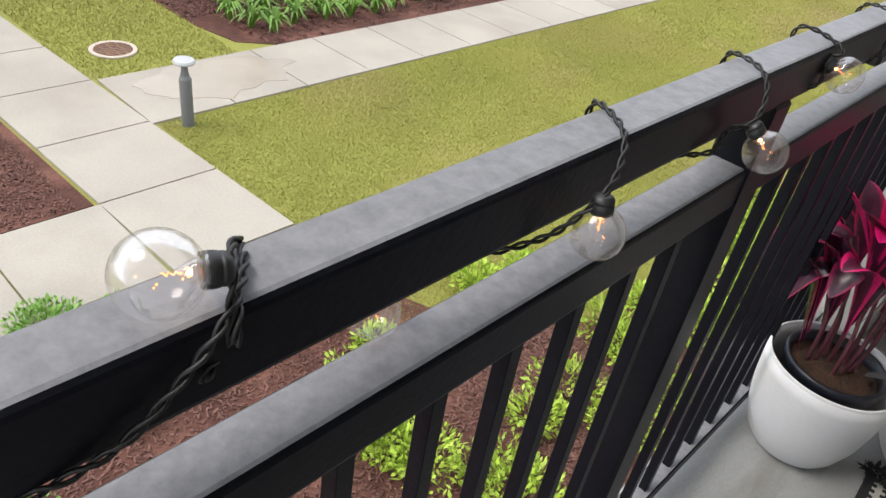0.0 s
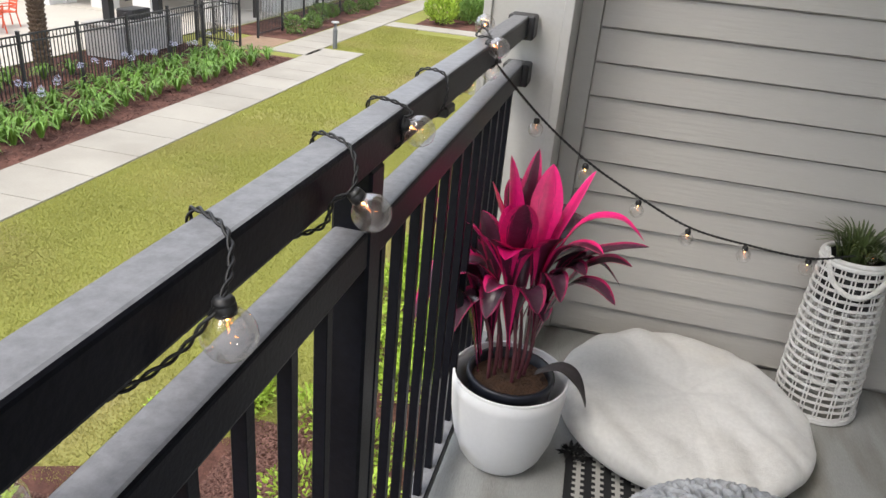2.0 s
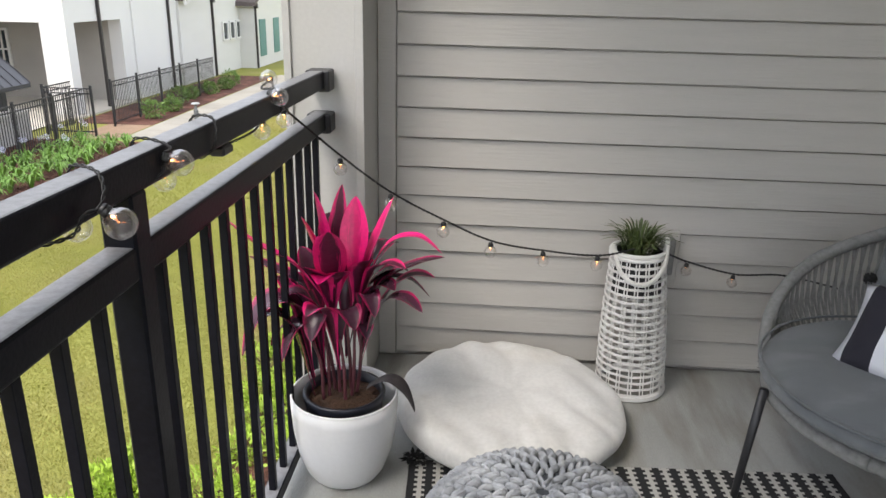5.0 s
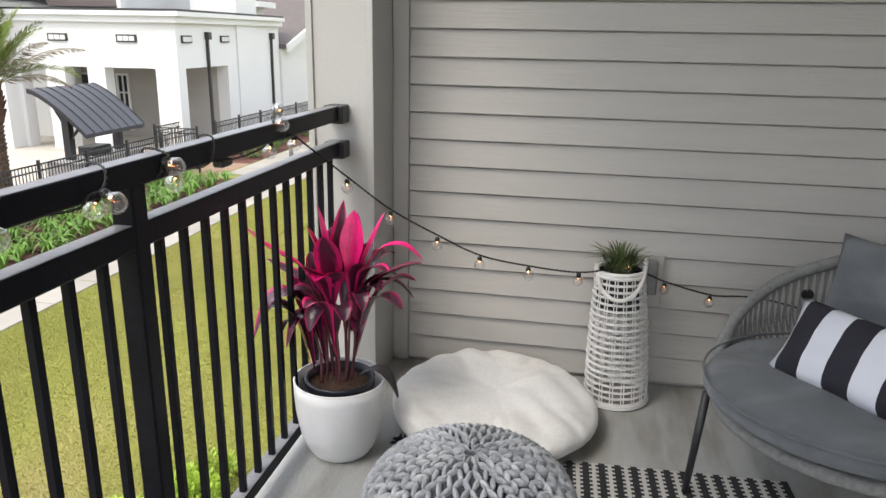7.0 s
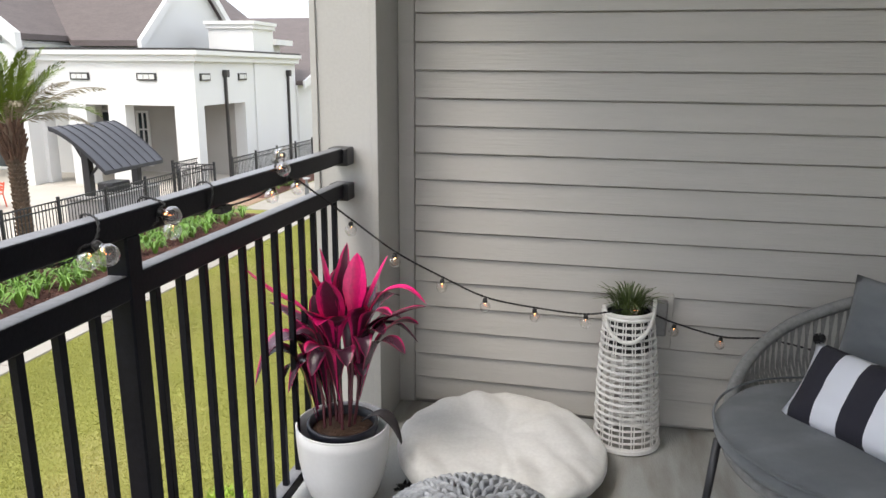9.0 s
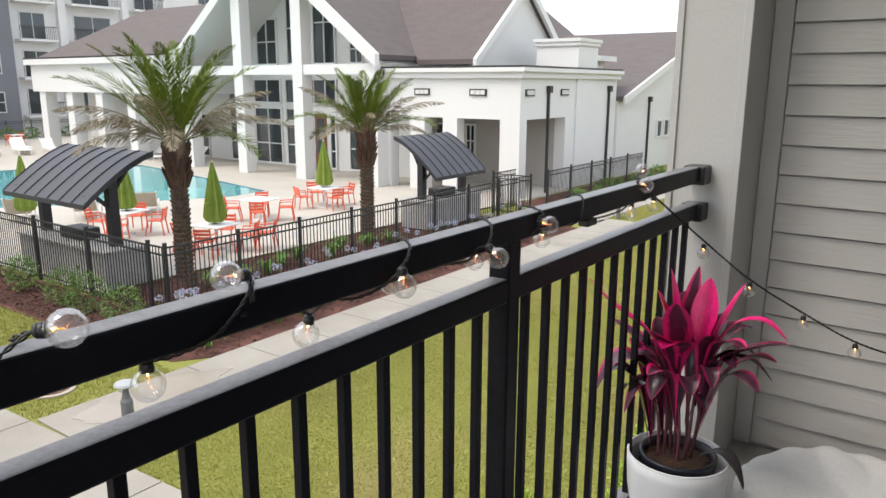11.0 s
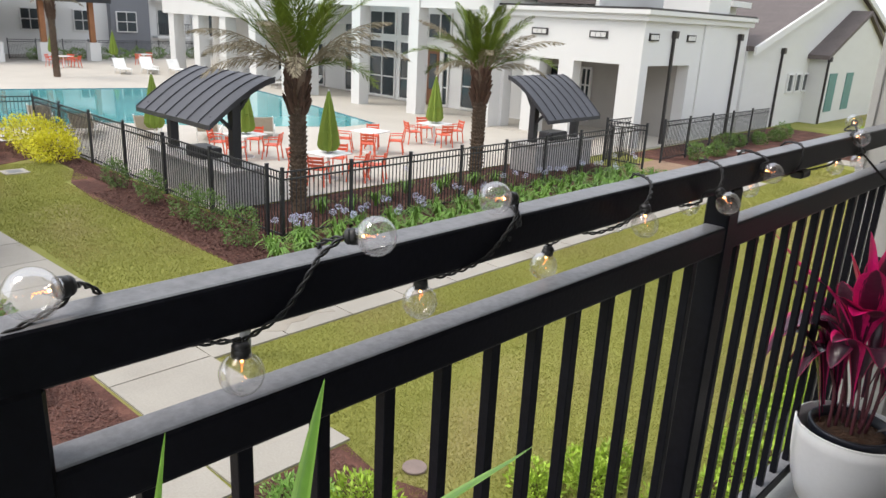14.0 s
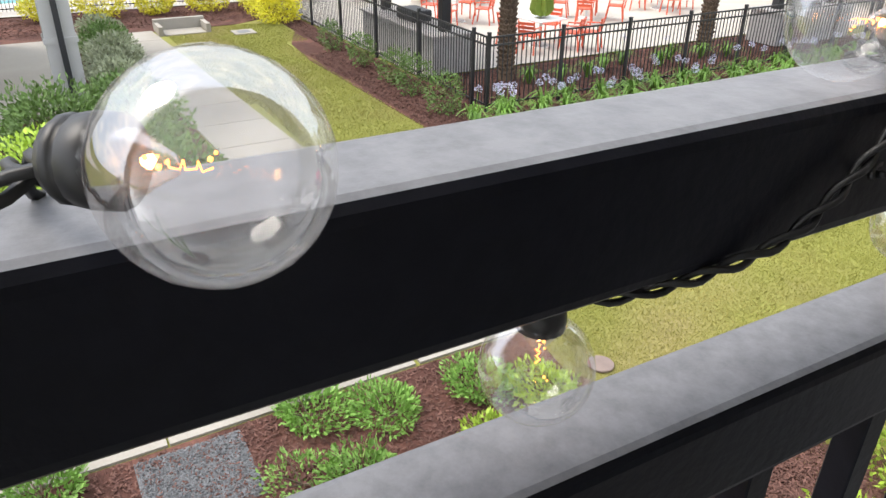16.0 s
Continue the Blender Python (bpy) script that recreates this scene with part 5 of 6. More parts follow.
seat = thing("seat_cushion", "round slate grey seat cushion on the rope chair", "cushion", m=pose(1.585, 1.468, 0.352))
bm = bmesh.new()
prof = []
for k in range(22):
    ang = -math.pi / 2 + math.pi * k / 21
    prof.append((max(0.0015, 0.372 * abs(math.cos(ang)) ** 0.28), 0.042 + 0.045 * math.sin(ang)))
lathe(bm, prof, 80)
for v in bm.verts:
    q = v.co * 6
    if v.co.z > 0.042:
        v.co.z += 0.010 * noise.noise(q) + 0.003 * noise.noise(q * 4)
bmesh.ops.remove_doubles(bm, verts=bm.verts, dist=0.0008)
part("cover", bm, SEATF, seat, smooth=True)
part("piping", tube(bmesh.new(), [(0.374 * math.cos(2 * math.pi * k / 80), 0.374 * math.sin(2 * math.pi * k / 80), 0.070) for k in range(81)], 0.004, 5), SEATF, seat, smooth=True)
back = tagged(part("back_pillow", pillow(bmesh.new(), 0.26, 0.23, 0.085, seed=2.0), SEATF, smooth=True, m=Matrix.Translation((1.765, 1.63, 0.532)) @ pose(0, 0, 0, 0, 0, -46) @ pose(0, 0, 0, 72, 0, 0)), "large slate grey back pillow on the rope chair", "pillow")
STRIPE = bpy.data.materials.new("striped_canvas")
STRIPE.use_nodes = True
n, l = STRIPE.node_tree.nodes, STRIPE.node_tree.links
tc, sp, ma, gt, mx = n.new("ShaderNodeTexCoord"), n.new("ShaderNodeSeparateXYZ"), n.new("ShaderNodeMath"), n.new("ShaderNodeMath"), n.new("ShaderNodeMix")
l.new(tc.outputs["Object"], sp.inputs[0])
ma.operation, gt.operation = "PINGPONG", "GREATER_THAN"
add = n.new("ShaderNodeMath")
add.operation, add.inputs[1].default_value = "ADD", 1.284
l.new(sp.outputs["X"], add.inputs[0])
ma.inputs[1].default_value = 0.072
l.new(add.outputs[0], ma.inputs[0])
l.new(ma.outputs[0], gt.inputs[0])
gt.inputs[1].default_value = 0.036
mx.data_type = "RGBA"
mx.inputs["A"].default_value, mx.inputs["B"].default_value = (0.66, 0.67, 0.72, 1), (0.016, 0.015, 0.024, 1)
l.new(gt.outputs[0], mx.inputs["Factor"])
l.new(mx.outputs["Result"], n["Principled BSDF"].inputs["Base Color"])
n["Principled BSDF"].inputs["Roughness"].default_value = 0.85
nt, bp = n.new("ShaderNodeTexNoise"), n.new("ShaderNodeBump")
nt.inputs["Scale"].default_value, bp.inputs["Strength"].default_value, bp.inputs["Distance"].default_value = 260, 0.4, 0.004
l.new(nt.outputs["Fac"], bp.inputs["Height"])
l.new(bp.outputs["Normal"], n["Principled BSDF"].inputs["Normal"])
lum_m = Matrix.Translation((1.605, 1.375, 0.522)) @ pose(0, 0, 0, 0, 0, -50) @ pose(0, 0, 0, 56, 0, 0)
lumbar = thing("striped_pillow", "black and white striped lumbar pillow with black corner pompoms", "pillow", m=lum_m)
part("cover", pillow(bmesh.new(), 0.27, 0.115, 0.06, seed=5.0), STRIPE, lumbar, smooth=True)
for sx in (-1, 1):
    for sy in (-1, 1):
        bm = bmesh.new()
        for k in range(90):
            d = rand_dir(rg)
            tube(bm, [(0, 0, 0), d * 0.017], 0.0016, 4, cap=False)
        part("pompom", bm, BLACKYARN, lumbar, "black yarn pompom", m=pose(sx * 0.268, sy * 0.122, 0))


# tall strap-leaved plant by the railing
tallp = thing("strap_leaf_plant", "tall green strap-leaved plant in a dark pot by the railing", "plant")
GREENL = two_tone("green_strap_leaf", (0.16, 0.30, 0.05), (0.10, 0.22, 0.03), 0.3, 0.35)
for p1, p2, tip, w in (((0.215, -0.40, 0.72), (0.190, -0.345, 0.92), (0.183, -0.311, 1.052), 0.022), ((0.185, -0.45, 0.70), (0.160, -0.432, 0.90), (0.158, -0.415, 1.040), 0.022), ((0.285, -0.46, 0.80), (0.318, -0.405, 1.01), (0.376, -0.330, 1.100), 0.013), ((0.21, -0.52, 0.70), (0.14, -0.55, 0.86), (0.09, -0.58, 0.93), 0.022), ((0.30, -0.47, 0.78), (0.345, -0.40, 0.98), (0.415, -0.325, 1.02), 0.012), ((0.25, -0.53, 0.70), (0.27, -0.60, 0.88), (0.30, -0.70, 0.95), 0.022)):
    bm = bmesh.new()
    strap(bm, [(0.25, -0.48, 0.34), p1, p2, tip], w, 0.3, 7, shape=lambda t: max(0.03, min(1, 0.5 + t) * (1 - max(0, (t - 0.62) / 0.38) ** 1.5)))
    part("leaf", bm, GREENL, tallp, smooth=True)
part("soil", lathe(bmesh.new(), [(0.001, 0.335), (0.115, 0.33)], 20, 0.25, -0.48), SOIL, tallp)
part("pot", lathe(bmesh.new(), [(0.001, 0.0), (0.09, 0.0), (0.125, 0.35), (0.128, 0.355), (0.118, 0.355), (0.115, 0.325)], 28, 0.25, -0.48), DARKMETAL, tallp, "dark plant pot", smooth=True)

# ---- things outdoors ----
def put(x, y, z=G, rz=0.0):
    return O @ pose(x, y, z, 0, 0, rz)


# cooking shelters
def shelter(x0, x1, low_z, high_z, depth, m, label):
    """A curved standing-seam roof on two posts over a stone counter; the low edge lies along -y."""
    t = thing("shade_shelter", label, "shelter", m=m, group="pool shelters")
    def prof(k):
        s = k / 10
        return -depth * 0.46 + depth * s, low_z + (high_z - low_z) * (1 - (1 - s) ** 1.4)
    bm = bmesh.new()
    top = [[bm.verts.new((x, prof(k)[0], prof(k)[1])) for k in range(11)] for x in (x0, x1)]
    bot = [[bm.verts.new((x, prof(k)[0], prof(k)[1] - 0.11)) for k in range(11)] for x in (x0, x1)]
    for k in range(10):
        bm.faces.new((top[0][k], top[1][k], top[1][k + 1], top[0][k + 1]))
        bm.faces.new((bot[0][k + 1], bot[1][k + 1], bot[1][k], bot[0][k]))
        for i in (0, 1):
            bm.faces.new((top[i][k], top[i][k + 1], bot[i][k + 1], bot[i][k]))
    for k in (0, 10):
        bm.faces.new((top[0][k], bot[0][k], bot[1][k], top[1][k]))
    bmesh.ops.recalc_face_normals(bm, faces=bm.faces)
    part("roof", bm, ROOFMETAL, t)
    nseam = 7
    for i in range(nseam + 1):
        x = x0 + (x1 - x0) * i / nseam
        part("seam", tube(bmesh.new(), [(x, prof(k)[0], prof(k)[1] + 0.012) for k in range(11)], 0.017, 4), ROOFMETAL, t)
    for x in (x0 + 0.3, x1 - 0.3):
        part("post", boxm(x - 0.11, x + 0.11, -0.11, 0.11, 0.85, (low_z + high_z) / 2 - 0.04, bevel=0.01), DARKMETAL, t)
        part("arm", tube(bmesh.new(), [(x, 0, low_z - 0.25), (x, -depth * 0.2, low_z + 0.08), (x, -depth * 0.36, low_z + 0.12)], 0.05, 4), DARKMETAL, t)
        part("arm", tube(bmesh.new(), [(x, 0, low_z + 0.1), (x, depth * 0.25, high_z - 0.35), (x, depth * 0.45, high_z - 0.2)], 0.055, 4), DARKMETAL, t)
    part("counter", boxm(x0 - 0.1, x1 + 0.1, -0.5, 0.5, 0, 0.82), STONE, t)
    part("countertop", boxm(x0 - 0.15, x1 + 0.15, -0.56, 0.56, 0.82, 0.88, bevel=0.01), mat("counter_stone", (0.42, 0.40, 0.38), 0.5, 6, 0.1), t)
    part("grill", boxm(-0.42, 0.42, -0.25, 0.30, 0.88, 1.14, bevel=0.03), DARKMETAL, t, "dark metal grill")
    return t


shelter(-1.83, 1.83, 1.93, 2.93, 1.72, put(-15.60, 8.05, G + 0.05), "dark metal roofed grill shelter with stone counter")
shelter(-1.42, 1.42, 1.65, 2.83, 1.66, put(-12.68, 18.72, G + 0.05, 90), "dark metal roofed grill shelter near the house")


# palms
def palm(m, height, seed, fr, nf):
    rg = random.Random(seed)
    t = thing("palm_tree", "date palm with knobbly trunk and arching grey-green fronds", "palm tree", m=m, group="pool palms")
    bm = bmesh.new()
    prof = [(0.34, 0.0), (0.30, 0.3), (0.27, 0.8)] + [(0.265 + 0.012 * math.sin(k), 0.8 + (height - 1.4) * k / 8) for k in range(1, 9)] + [(0.30, height - 0.4), (0.40, height - 0.15), (0.36, height + 0.15), (0.12, height + 0.45)]
    prof = [(r * 0.58, z) for r, z in prof]
    lathe(bm, prof, 14)
    trunk = part("trunk", bm, TRUNK, t)
    bm = bmesh.new()
    z, row = 0.15, 0
    while z < height - 0.25:
        for k in range(11):
            an = 2 * math.pi * (k + 0.5 * (row % 2)) / 11
            d = Vector((math.cos(an), math.sin(an), 0))
            sd = Vector((-d.y, d.x, 0))
            o = d * 0.152 + Vector((0, 0, z))
            v = [bm.verts.new(p) for p in (o - sd * 0.058, o + Vector((0, 0, -0.085)), o + sd * 0.058, o + Vector((0, 0, 0.07)), o + d * rg.uniform(0.05, 0.085) + Vector((0, 0, 0.045)))]
            for i in range(4):
                bm.faces.new((v[i], v[(i + 1) % 4], v[4]))
        z += 0.105
        row += 1
    part("bark_surface", bm, TRUNK, trunk)
    bm = bmesh.new()
    for k in range(130):
        an, zz = rg.uniform(0, 6.283), height - 0.75 + 0.95 * rg.random()
        d = Vector((math.cos(an), math.sin(an), 0))
        tube(bm, [d * 0.17 + Vector((0, 0, zz - 0.15)), d * rg.uniform(0.25, 0.34) + Vector((0, 0, zz + 0.15))], [0.055, 0.015], 4)
    part("boot_crown", bm, mat("palm_boots", (0.075, 0.04, 0.025), 0.9, 5, 0.4, rnd=0.4), trunk)
    for k in range(nf):
        an = 2.39996 * k + rg.uniform(-0.2, 0.2)
        lift = 1 - k / nf
        le = fr * rg.uniform(0.85, 1.08) * (0.75 + 0.25 * (1 - abs(lift - 0.5)))
        d = Vector((math.cos(an), math.sin(an), 0))
        el = radians(18 + 68 * lift)
        p, pts = Vector((0, 0, height + 0.1)) + d * 0.15, []
        steps = 16
        for s in range(steps + 1):
            pts.append(p.copy())
            e = el - radians(82 - 52 * lift) * (s / steps) ** 1.5
            p = p + (d * math.cos(e) + Vector((0, 0, math.sin(e)))) * le / steps
        dry = lift < 0.55 and rg.random() < 0.62
        bm = bmesh.new()
        tube(bm, pts, [0.020 * (1 - 0.85 * s / steps) for s in range(steps + 1)], 4)
        sdv = Vector((-d.y, d.x, 0))
        for s in range(84):
            tt = 0.13 + 0.87 * s / 83
            i = min(steps - 1, int(tt * steps))
            q = pts[i].lerp(pts[i + 1], tt * steps - i)
            tg = (pts[i + 1] - pts[i]).normalized()
            for sg in (1, -1):
                ll = fr * 0.175 * (math.sin(math.pi * min(1, tt * 0.9 + 0.12)) ** 0.6) * rg.uniform(0.8, 1.1)
                dr = (sdv * sg * rg.uniform(0.5, 0.7) + tg * 0.75 + Vector((0, 0, rg.uniform(-0.2, 0.35) if not dry else rg.uniform(-0.7, 0.1)))).normalized()
                leaf_quad(bm, q, dr, tg.cross(dr).normalized(), ll, 0.023, -0.012)
        part("frond", bm, PALMDRY if dry else PALM, t)
    return t


palm(put(-12.85, 8.95), 3.15, 3, 2.7, 30)
palm(put(-12.55, 14.85), 3.05, 8, 2.3, 26)
palm(put(-46.2, 15.2), 4.2, 5, 2.2, 20)


# closed umbrellas, tables, chairs
def umbrella(m):
    t = thing("patio_umbrella", "closed lime green patio umbrella", "umbrella", m=m, group="closed umbrellas")
    part("pole", tube(bmesh.new(), [(0, 0, 0), (0, 0, 2.45)], 0.022, 8), WHITE, t)
    part("foot", lathe(bmesh.new(), [(0.0, 0.07), (0.22, 0.06), (0.25, 0.0)], 20), STONE, t)
    bm = bmesh.new()
    rings = []
    for z, r in ((0.78, 0.21), (0.95, 0.27), (1.25, 0.235), (1.6, 0.18), (2.0, 0.11), (2.32, 0.045), (2.42, 0.02)):
        rings.append([bm.verts.new(((r * (1 + (0.22 if k % 2 else -0.22))) * math.cos(k * math.pi / 8), (r * (1 + (0.22 if k % 2 else -0.22))) * math.sin(k * math.pi / 8), z + (0.05 if k % 2 else 0) * (z < 0.9))) for k in range(16)])
    for a, b in zip(rings, rings[1:]):
        for k in range(16):
            bm.faces.new((a[k], a[(k + 1) % 16], b[(k + 1) % 16], b[k]))
    part("canopy", bm, UMBRELLA, t)
    part("strap", lathe(bmesh.new(), [(0.235, 1.30), (0.24, 1.36)], 16), UMBRELLA, t)
    return t


u = umbrella(put(-15.08, 11.52, G + 0.05))
for x, y in ((-18.95, 11.26), (-17.88, 18.5), (-20.9, 9.3), (-53.4, 21.6), (-56.0, 18.4)):
    copy_thing(u, put(x, y, G + 0.05, 20))

table = thing("patio_table", "square white patio table on the pool deck", "table", m=put(-15.08, 11.52, G + 0.05, 8), group="patio tables")
part("tabletop", boxm(-0.48, 0.48, -0.48, 0.48, 0.70, 0.735, bevel=0.008), WHITE, table)
part("pedestal", lathe(bmesh.new(), [(0.27, 0.0), (0.27, 0.02), (0.05, 0.04), (0.04, 0.70)], 16), WHITE, table)
pchair = thing("patio_chair", "orange moulded plastic patio chair", "chair", m=put(-16.4, 12.4, G + 0.05, 0), group="orange patio chairs")
part("seat", boxm(-0.22, 0.22, -0.22, 0.22, 0.43, 0.46, bevel=0.012), ORANGE, pchair)
bm = bmesh.new()
for z in (0.56, 0.66, 0.76):
    box(bm, -0.21, 0.21, -0.225 - (z - 0.46) * 0.22, -0.20 - (z - 0.46) * 0.22, z - 0.035, z + 0.035)
part("backrest", bm, ORANGE, pchair)
for sx in (-1, 1):
    for sy in (-1, 1):
        top_z = 0.82 if sy < 0 else 0.44
        part("leg", tube(bmesh.new(), [(sx * 0.23, sy * 0.27, 0), (sx * 0.205, sy * 0.21, 0.44), (sx * 0.205, sy * 0.21 + (-0.08 if sy < 0 else 0), top_z)] if sy < 0 else [(sx * 0.23, sy * 0.27, 0), (sx * 0.205, sy * 0.20, 0.44)], 0.022, 5), ORANGE, pchair)
    part("armrest", tube(bmesh.new(), [(sx * 0.235, 0.2, 0.44), (sx * 0.24, 0.18, 0.63), (sx * 0.23, -0.24, 0.65)], 0.018, 5), ORANGE, pchair)


def around(x, y, angles, own_table=True):
    if own_table:
        copy_thing(table, put(x, y, G + 0.05, 10))
    for a in angles:
        r = radians(a)
        copy_thing(pchair, put(x + 0.85 * math.sin(r), y - 0.85 * math.cos(r), G + 0.05, a))


around(-15.08, 11.52, (35, 125, 215, 310), False)
pchair.matrix_basis = put(-14.2, 12.5, G + 0.05, 128)
around(-18.95, 11.26, (40, 130, 220, 310))
around(-17.6, 15.17, (45, 135, 225, 315))
around(-17.88, 18.5, (70, 160, 250, 340))
around(-53.0, 18.0, (45, 135, 225, 315))
around(-55.0, 24.5, (45, 225))

# loungers
def sun_bed(m, sling, label):
    t = thing("sun_lounger", label, "lounger", m=m, group="sun loungers")
    part("seat_sling", boxm(-0.33, 0.33, -0.2, 1.3, 0.30, 0.335), sling, t)
    part("back_sling", roof_slab(bmesh.new(), (-0.33, -0.2, 0.34), (0.33, -0.2, 0.34), (0.33, -0.78, 0.88), (-0.33, -0.78, 0.88), 0.035), sling, t)
    for sx in (-1, 1):
        part("side_rail", tube(bmesh.new(), [(sx * 0.35, -0.82, 0.92), (sx * 0.35, -0.2, 0.33), (sx * 0.35, 1.35, 0.33)], 0.022, 6), WHITE, t)
        for y in (-0.3, 1.1):
            part("leg", tube(bmesh.new(), [(sx * 0.35, y, 0), (sx * 0.35, y, 0.33)], 0.02, 6), WHITE, t)
    return t


lounger = sun_bed(put(-23.6, 10.3, G + 0.05, 60), BEIGE, "reclined sun lounger with beige sling on the deck")
white_lounger = sun_bed(put(-49.5, 22.3, G + 0.05, -100), WHITE, "reclined white sun lounger across the pool")
for x, y, a in ((-24.9, 8.7, 60), (-22.4, 11.9, 55), (-21.6, 13.6, 55), (-27.6, 8.2, 70), (-28.5, 6.6, 80), (-29.2, 4.4, 90), (-29.3, 2.5, 90), (-48.0, 19.8, -100), (-47.6, 21.4, -100), (-47.0, 23.0, -100), (-45.8, 24.6, -110), (-44.0, 25.8, -150), (-52.0, 9.0, -90), (-52.0, 11.0, -90), (-38.5, 25.0, 175), (-36.6, 25.0, 175), (-34.7, 25.0, 175), (-40.3, 25.0, 175)):
    copy_thing(white_lounger if x < -34 else lounger, put(x, y, G + 0.05, a))

# pergola far behind the pool
pergola = thing("pergola", "dark flat-roofed pergola on white piers and timber posts", "pergola", m=O)
for y in (5.9, 9.1, 12.4, 15.5, 18.7, 22.2):
    pr = part("pier", boxm(-58.9, -58.1, y - 0.4, y + 0.4, G, -1.6), STUCCO, pergola)
    part("timber_post", boxm(-58.68, -58.32, y - 0.18, y + 0.18, -1.6, 1.3), mat("timber", (0.28, 0.12, 0.05), 0.7, 3, 0.2), pr)
part("roof", boxm(-65, -57.5, 4.5, 23.4, 1.3, 1.75), DARKMETAL, pergola)
part("back_counter", boxm(-64, -63, 5, 12, G, -1.9), STONE, pergola)


# shrubs
def shrub(name, m, rad, n, size, material, label, category="shrub", group="", seed=0, up=0.4):
    rg = random.Random(seed)
    t = thing(name, label, category, m=m, group=group)
    bm = bmesh.new()
    for k in range(5):
        a = rg.uniform(0, 6.283)
        tube(bm, [(0, 0, 0), (math.cos(a) * rad[0] * 0.5, math.sin(a) * rad[1] * 0.5, rad[2] * 1.1)], [0.012, 0.004], 4, cap=False)
    part("branch", bm, TRUNK, t)
    part("foliage", foliage(bmesh.new(), rg, (0, 0, rad[2] * 0.95), rad, n, size, up), material, t)
    return t


rg = random.Random(21)
for k, x in enumerate((-17.2, -15.2, -13.6, -12.6, -11.2)):
    r = rg.uniform(0.32, 0.42)
    shrub("shrub", put(x, 6.5 + rg.uniform(-0.1, 0.1), G), (r, r, r * 1.2), 900, 0.07, LEAF, "rounded dark green shrub in the mulch by the fence", group="fence shrubs", seed=k)
for k, (x, y, r) in enumerate(((-23.9, 6.6, 0.72), (-22.4, 6.6, 0.80), (-21.3, 6.5, 0.62), (-24.2, 5.0, 0.62), (-24.3, 3.5, 0.55), (-24.4, 1.9, 0.66), (-24.4, 0.4, 0.6))):
    shrub("golden_shrub", put(x, y, G), (r * 1.1, r * 1.1, r * 0.72), 1700, 0.10, GOLD, "mounded bright golden-yellow shrub", group="golden shrubs", seed=30 + k)
for k, (x, y, r, h, m_) in enumerate(((-9.0, 1.0, 0.8, 0.55, LEAF), (-10.2, 0.6, 0.9, 0.6, LEAF), (-9.8, -0.4, 0.9, 0.6, LEAFLIGHT), (-11.3, 1.0, 0.85, 0.62, LEAF), (-12.4, 0.9, 0.8, 0.6, LEAF), (-11.4, -0.2, 0.9, 0.7, LEAF), (-8.3, 0.0, 0.7, 0.4, LEAFLIGHT), (-13.4, 1.1, 0.7, 0.5, LEAF), (-14.6, 1.2, 0.65, 0.5, VARIEG), (-15.8, 1.25, 0.65, 0.5, VARIEG), (-17.0, 1.3, 0.65, 0.5, VARIEG), (-18.2, 1.3, 0.6, 0.5, LEAF), (-19.4, 1.35, 0.6, 0.5, VARIEG), (-12.6, -0.4, 0.7, 0.5, LEAF), (-9.0, -1.2, 0.8, 0.45, LEAFLIGHT), (-7.6, 1.2, 0.35, 0.2, LEAFLIGHT))):
    shrub("hedge_shrub", put(x, y, G), (r, r, h), 1900, 0.10, m_, "loose green hedge shrub beside the walk" if m_ is not VARIEG else "cream-variegated leafy shrub beside the walk", group="walk hedge", seed=60 + k)
# low planting below the balcony
for k in range(64):
    x, y = rg.uniform(-3.9, -0.5), 0
    y = rg.uniform(-1.6, 3.4) if k < 16 else rg.uniform(2.4, 9.0)
    if k >= 16:
        x = rg.uniform(-2.6, -0.4) if y < 5.5 else rg.uniform(-1.5, -0.3)
    if -3.7 > x and -0.6 < y < 0.8:
        continue
    r = rg.uniform(0.24, 0.40)
    light = y > 2.2
    shrub("groundcover_plant", put(x, y, G), (r * 0.92, r * 0.92, r * (0.52 if light else 0.36)), 480 if light else 380, 0.068 if light else 0.05, LEAFLIGHT if light else JUNIPER, "light green leafy low shrub in the mulch" if light else "low feathery juniper in the mulch", group="bed plants", seed=100 + k, up=0.7)
for k, (x, y) in enumerate(((-4.2, 1.1), (-3.9, 1.7), (-4.3, -1.0), (-3.2, 1.2), (-3.8, 2.6))):
    shrub("groundcover_plant", put(x, y, G), (0.38, 0.33, 0.12), 1100, 0.06, JUNIPER, "low feathery juniper in the mulch", group="bed plants", seed=140 + k, up=0.9)
for k, (x, y) in enumerate(((-7.0, 0.9), (-7.9, 1.5), (-6.6, -0.2))):
    t = shrub("flowering_plant", put(x, y, G), (0.16, 0.16, 0.12), 160, 0.05, LEAF, "small young plant with a few yellow flowers", group="yellow flowers", seed=150 + k)
    bm = bmesh.new()
    for q in range(5):
        bmesh.ops.create_icosphere(bm, subdivisions=1, radius=0.02, matrix=pose(rg.uniform(-0.12, 0.12), rg.uniform(-0.12, 0.12), rg.uniform(0.17, 0.24)))
    part("blossoms", bm, YELLOWF, t)


